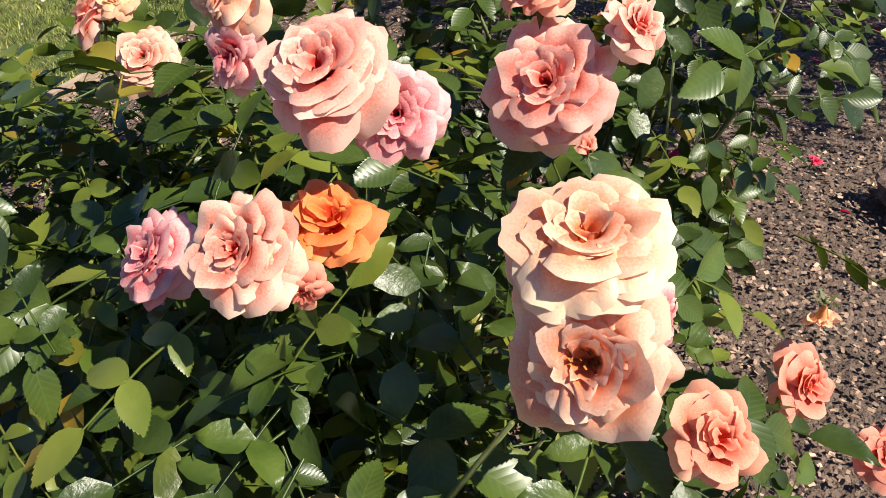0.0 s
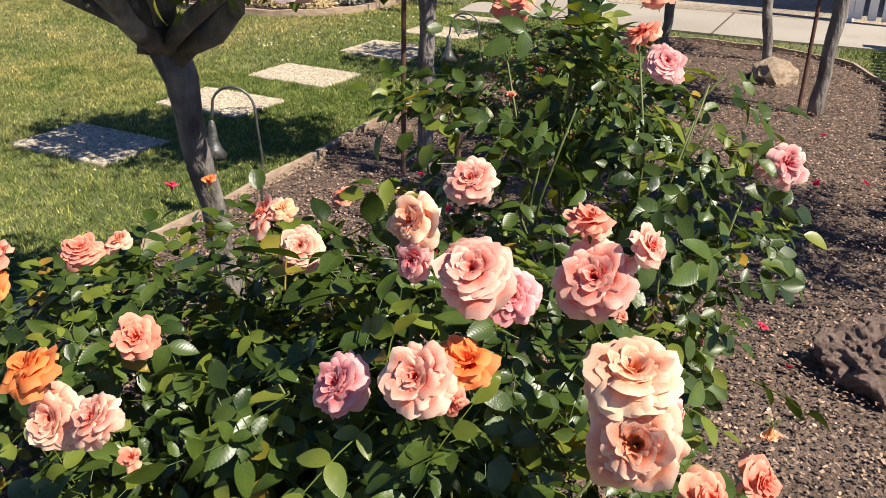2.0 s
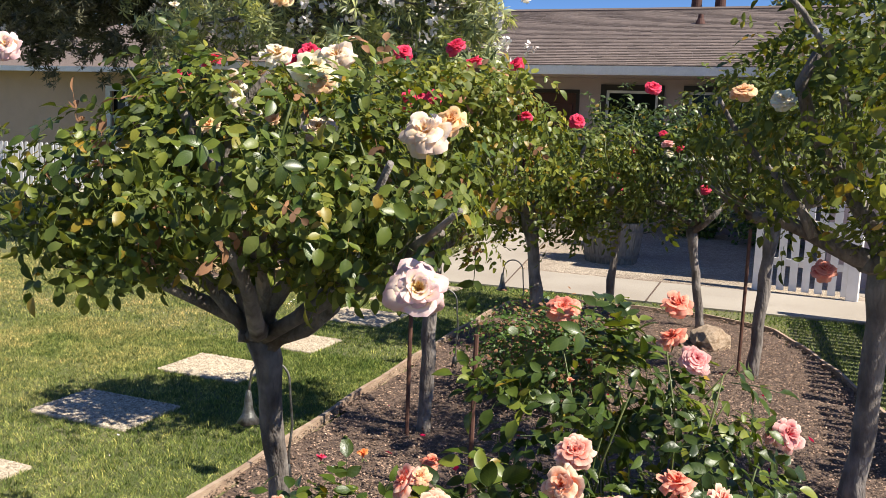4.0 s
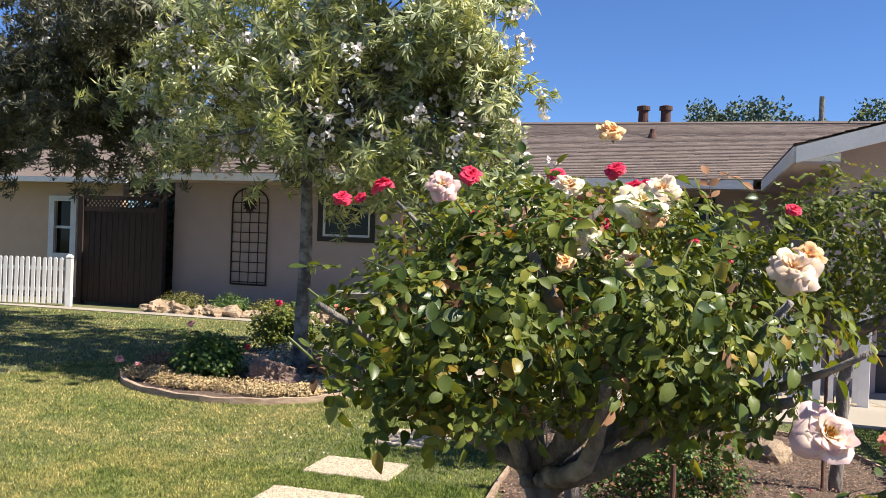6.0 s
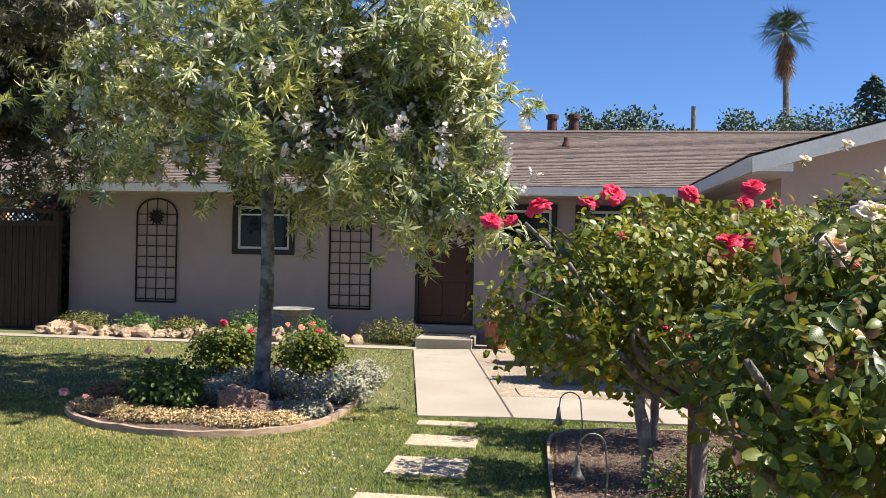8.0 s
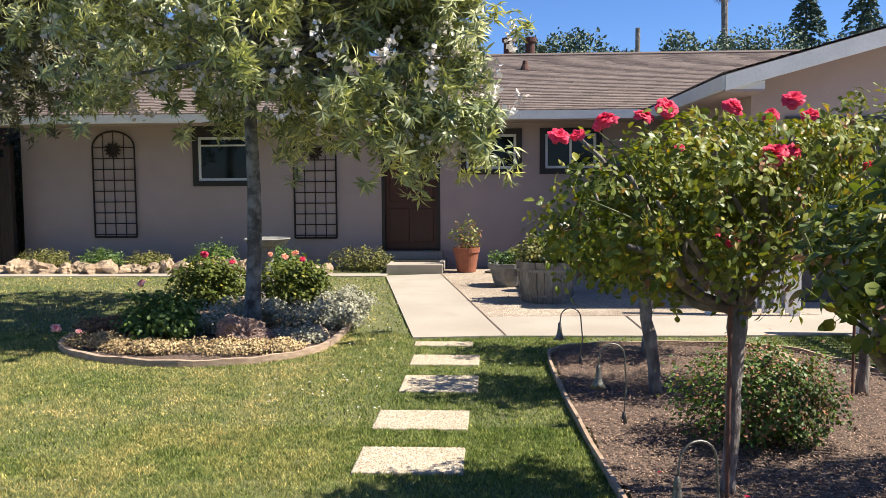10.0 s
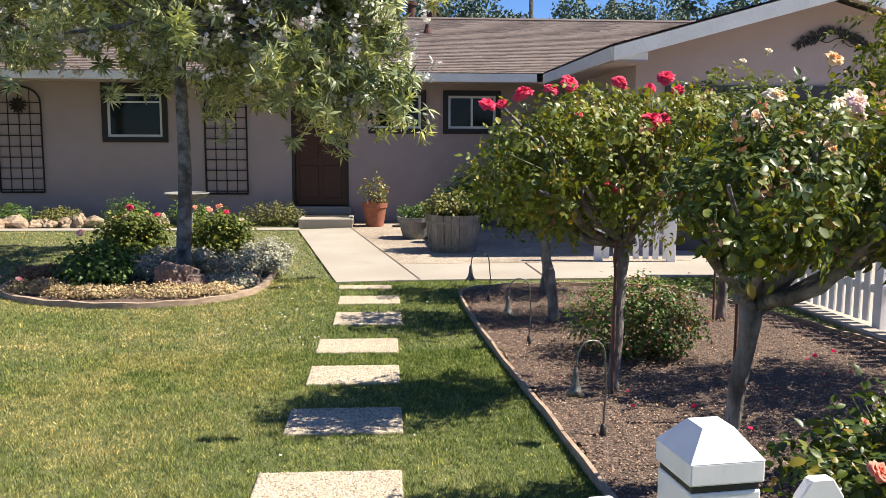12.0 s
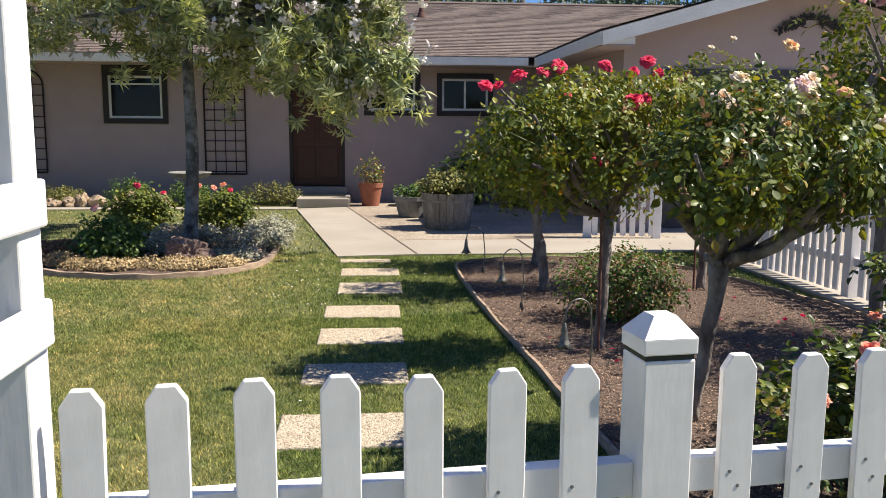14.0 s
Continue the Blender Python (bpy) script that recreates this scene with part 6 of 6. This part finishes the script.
def long_leaf_tree(label, foot, top, radius, blobs, clusters, seed, flowers, mat="willow_leaf"):
    """A multi-limbed tree with narrow drooping leaves in sprays and pale flower heads."""
    rg = np.random.default_rng(seed)
    rr = random.Random(seed)
    t = thing("flowering_tree", label, "tree", foot)
    f0 = Vector(foot)
    tp = Vector(top) - f0
    n = 12
    pts = [tp * (i / n) + Vector((0.02 * math.sin(i * 0.9 + seed), 0.02 * math.sin(i * 1.3), 0)) for i in range(n + 1)]
    pts[0].z = -0.1
    mesh_ob("trunk", *tube(pts, [radius * (1.35 if i == 0 else 1.0 - 0.45 * i / n) for i in range(n + 1)], 14), M["tree_bark"], t, "grey-brown trunk with pale flecks", smooth=True)
    heads, hd = blob_points(rg, blobs, max(clusters // 9, 8), 0.45)
    pick = rg.integers(0, len(heads), clusters)
    c = heads[pick] + rg.normal(0, 0.19, (clusters, 3)) * np.array([1, 1, 0.9])
    d = hd[pick]
    shapes = []
    for i in range(64):
        e = Vector(heads[rg.integers(0, len(heads))]) - f0
        s = pts[-1].lerp(pts[n // 2 + 2], rr.random())
        shapes.append(limb(s, e, radius * rr.uniform(0.25, 0.5), 0.006, rr, 0.08, 6, 6))
    for sv, sf in shapes:
        mesh_ob("limb", sv, sf, M["tree_bark"], t, "slender grey limb", smooth=True)
    # each branchlet carries three whorls of narrow leaves
    whorls, per = 3, 13
    tip = d * 0.5 + rg.normal(0, 0.7, (clusters, 3)) + np.array([0, 0, -0.25])
    tip /= np.linalg.norm(tip, axis=1, keepdims=True)
    step = np.tile(np.arange(whorls), clusters)[:, None] * 0.085
    wp, wt = np.repeat(c, whorls, 0) + np.repeat(tip, whorls, 0) * step, np.repeat(tip, whorls, 0)
    p, ax = np.repeat(wp, per, 0), np.repeat(wt, per, 0)
    k = len(p)
    spread = rg.normal(0, 1, (k, 3))
    spread -= ax * (spread * ax).sum(1, keepdims=True)
    spread /= np.linalg.norm(spread, axis=1, keepdims=True)
    al = ax * rg.uniform(0.1, 1.0, (k, 1)) + spread + np.array([0, 0, -0.25])
    rot = frames_from(ax + rg.normal(0, 0.3, (k, 3)) + np.array([0, 0, 0.3]), al)
    scatter_mesh("leaves", *LONG_LEAF, rot, p - np.array(foot), rg.uniform(0.09, 0.165, k), M[mat], t, "long narrow drooping green leaves")
    q, dq = blob_points(rg, blobs, flowers, 0.85)
    per = 14
    p = np.repeat(q, per, 0) + rg.normal(0, 0.035, (flowers * per, 3))
    rot = frames_from(rg.normal(0, 1, (len(p), 3)), rg.normal(0, 1, (len(p), 3)))
    scatter_mesh("blossom", [(-0.5, -0.5, 0), (0.5, -0.6, 0.1), (0.6, 0.5, 0), (-0.4, 0.6, 0.15)], [(0, 1, 2, 3)], rot, p - np.array(foot), rg.uniform(0.025, 0.045, len(p)), M["flower_white"], t, "clusters of pale pinkish-white flowers", smooth=False)
    return t


# The rear lobe at (-4.3, 10.6) is hidden, added to shade the lawn.
long_leaf_tree("flowering tree with narrow leaves and pale flowers", (-3.70, 8.65, 0), (-3.62, 8.6, 3.6), 0.085,
               [(-3.9, 9.05, 3.6, 1.75, 1.35, 1.45), (-3.0, 8.5, 3.0, 1.2, 1.2, 0.95), (-2.1, 8.4, 2.65, 0.75, 0.7, 0.5), (-1.05, 8.3, 2.6, 0.2, 0.25, 0.45), (-1.5, 8.4, 2.7, 0.4, 0.3, 0.2), (-1.75, 8.4, 3.25, 0.2, 0.2, 0.35), (-2.05, 8.3, 2.1, 0.28, 0.3, 0.35), (-5.4, 9.2, 3.3, 1.0, 0.8, 0.9), (-2.0, 8.5, 3.3, 0.4, 0.4, 0.5), (-4.3, 10.6, 3.6, 1.7, 1.3, 1.1), (-2.7, 8.6, 4.3, 0.9, 0.9, 0.7), (-1.9, 8.5, 3.8, 0.7, 0.7, 0.8), (-1.75, 8.4, 2.1, 0.55, 0.4, 0.4)], 1900, 61, 620)
long_leaf_tree("large shady flowering tree at the side of the lawn", (-12.4, 11.8, 0), (-12.0, 11.8, 3.8), 0.16,
               [(-10.6, 11.4, 4.3, 2.9, 2.2, 1.8), (-8.8, 11.0, 3.6, 1.9, 1.6, 1.1), (-7.2, 10.2, 4.6, 1.5, 1.2, 1.0), (-7.7, 11.6, 4.0, 1.8, 1.5, 1.3)], 2300, 62, 120, mat="shade_leaf")


# ---- pots, barrel, bird bath, lamps ----
bar = thing("half_barrel", "weathered grey oak half barrel planted with flowers", "planter", (-0.5, 10.98, 0.015))
prof = lambda z: 0.315 + 0.075 * (z / 0.5) ** 0.8
for i in range(22):
    a0, a1 = 2 * math.pi * i / 22 + 0.008, 2 * math.pi * (i + 1) / 22 - 0.008
    v, f = [], []
    for z in (0.0, 0.17, 0.34, 0.52):
        ro = prof(z) + 0.004 * (i % 3)
        v += [(ro * math.cos(a0), ro * math.sin(a0), z), (ro * math.cos(a1), ro * math.sin(a1), z), ((ro - 0.025) * math.cos(a1), (ro - 0.025) * math.sin(a1), z), ((ro - 0.025) * math.cos(a0), (ro - 0.025) * math.sin(a0), z)]
    for k in range(3):
        f += [(4 * k + j, 4 * k + (j + 1) % 4, 4 * k + 4 + (j + 1) % 4, 4 * k + 4 + j) for j in range(4)]
    f += [(0, 3, 2, 1), (12, 13, 14, 15)]
    mesh_ob("stave", v, f, M["barrel"], bar)
for z in (0.08, 0.40):
    mesh_ob("hoop", *lathe([(prof(z) + 0.009, z), (prof(z) + 0.014, z), (prof(z + .035) + 0.014, z + 0.035), (prof(z + .035) + 0.009, z + 0.035)], 32), M["hoop"], bar, "dull metal hoop")
mesh_ob("soil", *lathe([(0.001, 0.46), (0.36, 0.45)], 22), M["mulch"], bar, "dark potting soil")
small_leaf_mound("potted_plant", "bushy yellow-green plants filling the barrel", "potted plant", (-0.5, 10.98, 0.47), (0.42, 0.38), 0.38, 2600, "shrub_yellow", 0.045, 50, flowers=[(0.35, -0.2, 0.4, .1, "white")])


def pot(label, at, r, h, mat, name="flower_pot"):
    t = thing(name, label, "flower pot", at)
    mesh_ob("pot_body", *lathe([(0.001, 0.0), (r * 0.66, 0), (r * 0.72, 0.01), (r * 0.95, h * 0.78), (r * 0.97, h * 0.8), (r * 1.04, h * 0.81), (r * 1.06, h), (r * 0.96, h), (r * 0.93, h * 0.85), (r * 0.001, h * 0.84)], 28), mat, t, smooth=False)
    return t


pot("terracotta flower pot beside the entry step", (-1.63, 14.55, 0.015), 0.22, 0.42, M["terracotta"])
small_leaf_mound("potted_plant", "thin leggy plant with reddish leaves in the pot", "potted plant", (-1.63, 14.55, 0.37), (0.26, 0.24), 0.55, 320, "leaf_young", 0.045, 51, mat2="dry_leaf")
pot("shallow beige bowl planter behind the barrel", (-0.95, 12.6, 0.015), 0.3, 0.34, M["stone"])
small_leaf_mound("potted_plant", "low green plant in the bowl", "potted plant", (-0.95, 12.6, 0.3), (0.3, 0.28), 0.25, 900, "shrub_leaf", 0.04, 52)
pot("tall brown pot behind the barrel", (-0.55, 12.0, 0.015), 0.16, 0.42, M["terracotta"])
small_leaf_mound("shrub", "dark leafy shrub in the shade of the corner", "shrub", (0.1, 14.8, 0.0), (0.5, 0.4), 0.95, 2400, "shrub_leaf", 0.06, 53)
small_leaf_mound("shrub", "dark leafy shrub in the shade of the corner", "shrub", (1.2, 14.2, 0.0), (0.5, 0.5), 0.8, 2000, "shrub_leaf", 0.06, 54)
small_leaf_mound("hedge", "tall dark hedge behind the side gate", "hedge", (-10.9, 16.5, 0.0), (0.8, 0.4), 2.9, 6000, "shade_leaf", 0.09, 55)
hose = thing("garden_hose", "coiled dark garden hose on the patio", "garden hose", (-1.15, 14.35, 0.03))
mesh_ob("hose_coil", *tube([((0.16 + 0.015 * math.sin(i * 0.7)) * math.cos(i * 0.35), 0.14 * math.sin(i * 0.35), 0.006 * (i // 18)) for i in range(54)] + [(0.3, 0.1, 0.0), (0.5, 0.25, 0.0), (0.6, 0.7, 0)], [0.009] * 57, 6), M["black"], hose)
bb = thing("bird_bath", "cast stone bird bath with a broad shallow bowl", "bird bath", (-4.3, 11.6, 0))
mesh_ob("pedestal", *lathe([(0.15, 0), (0.15, 0.04), (0.09, 0.08), (0.075, 0.4), (0.10, 0.66), (0.12, 0.7)], 20), M["stone"], bb)
mesh_ob("bowl", *lathe([(0.1, 0.69), (0.26, 0.72), (0.32, 0.79), (0.3, 0.8), (0.24, 0.75), (0.001, 0.73)], 28), M["stone"], bb)


def bell_lamp(x, y, h, turn, lean=0.0):
    t = thing("path_light", "weathered metal bell-flower path light on a curved stem", "path light", (x, y, 0.0), "bell path lights along the bed")
    t.rotation_euler = (lean, 0, radians(turn))
    pts = [(0, 0, -0.03), (0.004, 0, h * 0.3), (0.016, 0, h * 0.5), (0.004, 0, h * 0.75)]
    pts += [(-0.085 + 0.085 * math.cos(a), 0, h * 0.86 + 0.085 * math.sin(a)) for a in np.linspace(0.1, 2.75, 9)]
    pts += [(-0.172, 0, h * 0.80), (-0.176, 0, h * 0.72)]
    mesh_ob("stem", *tube(pts, [0.0055] * len(pts), 8), M["pewter"], t, "dark curved stem", smooth=True)
    v, f = lathe([(0.006, 0.06), (0.012, 0.05), (0.016, 0.02), (0.02, -0.02), (0.03, -0.055), (0.05, -0.085), (0.047, -0.085), (0.027, -0.052), (0.016, -0.02)], 18)
    v = [(p[0] - 0.176, p[1], p[2] + h * 0.66 + 0.004 * math.sin(5 * math.atan2(p[1], p[0])) * (p[2] < -0.05)) for p in v]
    mesh_ob("bell_shade", v, f, M["pewter"], t, "flared bell shade", smooth=True)
    mesh_ob("stake_base", *lathe([(0.001, 0.09), (0.012, 0.085), (0.016, 0.05), (0.024, 0.0), (0.02, -0.03)], 12), M["black"], t, "black ground spike socket", smooth=True)


bell_lamp(-0.35, 3.22, 0.53, 20)
bell_lamp(-0.39, 5.29, 0.52, 15)
bell_lamp(-0.48, 7.05, 0.48, 0)


# ---- far trees, palm and pole behind the house ----
def far_tree(label, at, r, h, n, seed, mat="far_leaf", leaf=0.45):
    rg = np.random.default_rng(seed)
    rr = random.Random(seed)
    t = thing("far_tree", label, "tree", at, "trees behind the house")
    mesh_ob("trunk", *tube([(0, 0, 0), (0.1, 0, h * 0.5), (0, 0, h * 0.8)], [0.3, 0.22, 0.08], 8), M["bark"], t)
    blobs = [(rr.uniform(-.6, .6) * r, rr.uniform(-.5, .5) * r, h * rr.uniform(0.6, 0.95), r * rr.uniform(.3, .55), r * .5, h * rr.uniform(0.1, 0.18)) for _ in range(9)]
    c, d = blob_points(rg, blobs, n, 0.5)
    rot = frames_from(rg.normal(0, 1, (n, 3)), rg.normal(0, 1, (n, 3)))
    scatter_mesh("crown", *SIMPLE_LEAF, rot, c, leaf * rg.uniform(.5, 1.2, n), M[mat], t, "dense dull green foliage")


far_tree_spots = ((-10.9, 18.6, 1.6, 4.2, 41), (-13.2, 20.5, 2.0, 5.0, 42))


def conifer(at, h, seed):
    rg = np.random.default_rng(seed)
    t = thing("conifer", "tall dark conifer with drooping tiers", "tree", at, "conifers behind the house")
    mesh_ob("trunk", *tube([(0, 0, 0), (0, 0, h)], [0.3, 0.04], 8), M["bark"], t)
    P, A = [], []
    for k in range(26):
        z = h * (0.35 + 0.65 * k / 26)
        reach = (h - z) * 0.34 + 0.5
        for i in range(7):
            a = rg.uniform(0, 6.28)
            for s in np.linspace(0.1, 1, 12):
                P.append((reach * s * math.cos(a), reach * s * math.sin(a), z + 0.3 * s - 0.9 * s * s + rg.normal(0, .06)))
                A.append((math.cos(a), math.sin(a), -0.6))
    P, A = np.repeat(np.array(P), 2, 0), np.repeat(np.array(A), 2, 0)
    rot = frames_from(rg.normal(0, .5, P.shape) + [0, 0, 1], A + rg.normal(0, .5, P.shape))
    scatter_mesh("foliage", *SIMPLE_LEAF, rot, P, rg.uniform(.16, .38, len(P)), M["conifer"], t, "drooping dark needles")


def palm(at, h):
    rr = random.Random(2)
    t = thing("palm_tree", "tall slim fan palm with a skirt of dead fronds", "tree", at)
    mesh_ob("trunk", *tube([(0, 0, 0), (0.2, 0, h * 0.5), (0, 0, h)], [0.26, 0.2, 0.2], 10), M["bark"], t)
    for name, mat, lo, hi, n, L in (("fronds", "far_leaf", -0.5, 1.1, 34, 2.2), ("dead_fronds", "dry_leaf", -1.5, -1.0, 34, 1.5)):
        shapes = []
        for i in range(n):
            a, e = rr.uniform(0, 6.28), rr.uniform(lo, hi)
            z0 = h + (0 if name == "fronds" else -rr.uniform(0.2, 1.6))
            d = Vector((math.cos(a) * math.cos(e), math.sin(a) * math.cos(e), math.sin(e)))
            s = Vector((-math.sin(a), math.cos(a), 0))
            b = Vector((0, 0, z0))
            for j in range(-4, 5):
                tipp = b + d * L * (1 - 0.04 * j * j) + s * 0.14 * j * L - Vector((0, 0, 0.35 + 0.02 * j * j))
                m_ = b + d * L * 0.55 + s * 0.05 * j * L
                shapes.append(([tuple(m_ - s * 0.035), tuple(m_ + s * 0.035), tuple(tipp), tuple(b)], [(0, 1, 2), (0, 1, 3)]))
        mesh_ob(name, *join(*shapes), M[mat], t, "fan fronds" if name == "fronds" else "hanging brown dead fronds")


for args, more in CROWNS:
    grow(*args, **more)
for x, y, r_, h, s_ in ((2.0, 45, 2.4, 8.8, 1), (4.6, 44, 2.4, 8.9, 2), (9.8, 46, 2.6, 8.9, 3), (13.5, 47, 3.0, 8.9, 4), (18, 46, 3.6, 8.6, 5), (-16, 30, 4, 7, 6), (-21, 28, 4, 8, 7), (22, 50, 5, 9, 8), (-9, 34, 3, 5.5, 9)):
    far_tree("broad dull green tree beyond the roof", (x, y, 0), r_, h, 5000, s_, leaf=0.21)
# Unseen trees behind the viewpoint, added so the window panes reflect dark foliage.
for x, y, r_, h, s_ in ((-18, -24, 5, 9, 31), (-9, -27, 6, 10, 32), (0, -25, 5, 9, 33), (9, -27, 6, 10, 34), (17, -24, 5, 9, 35), (-27, -22, 6, 10, 36), (26, -20, 6, 10, 37)):
    far_tree("broad unseen tree across the road, added for the window reflections", (x, y, 0), r_, h, 2200, s_, leaf=0.9)
for x, y, r_, h, s_ in far_tree_spots:
    far_tree("dense dark tree behind the side gate", (x, y, 0), r_, h, 2600, s_, mat="shade_leaf", leaf=0.2)
conifer((20.0, 60, 0), 14.0, 21)
conifer((24.5, 62, 0), 15.0, 22)
conifer((29.0, 60, 0), 14.0, 23)
palm((13.2, 55, 0), 15.5)
polet = thing("utility_pole", "grey utility pole behind the roof", "utility pole", (5.4, 39.4, 0))
mesh_ob("pole", *tube([(0, 0, 0), (0, 0, 8.3)], [0.14, 0.11], 10), M["bark"], polet)
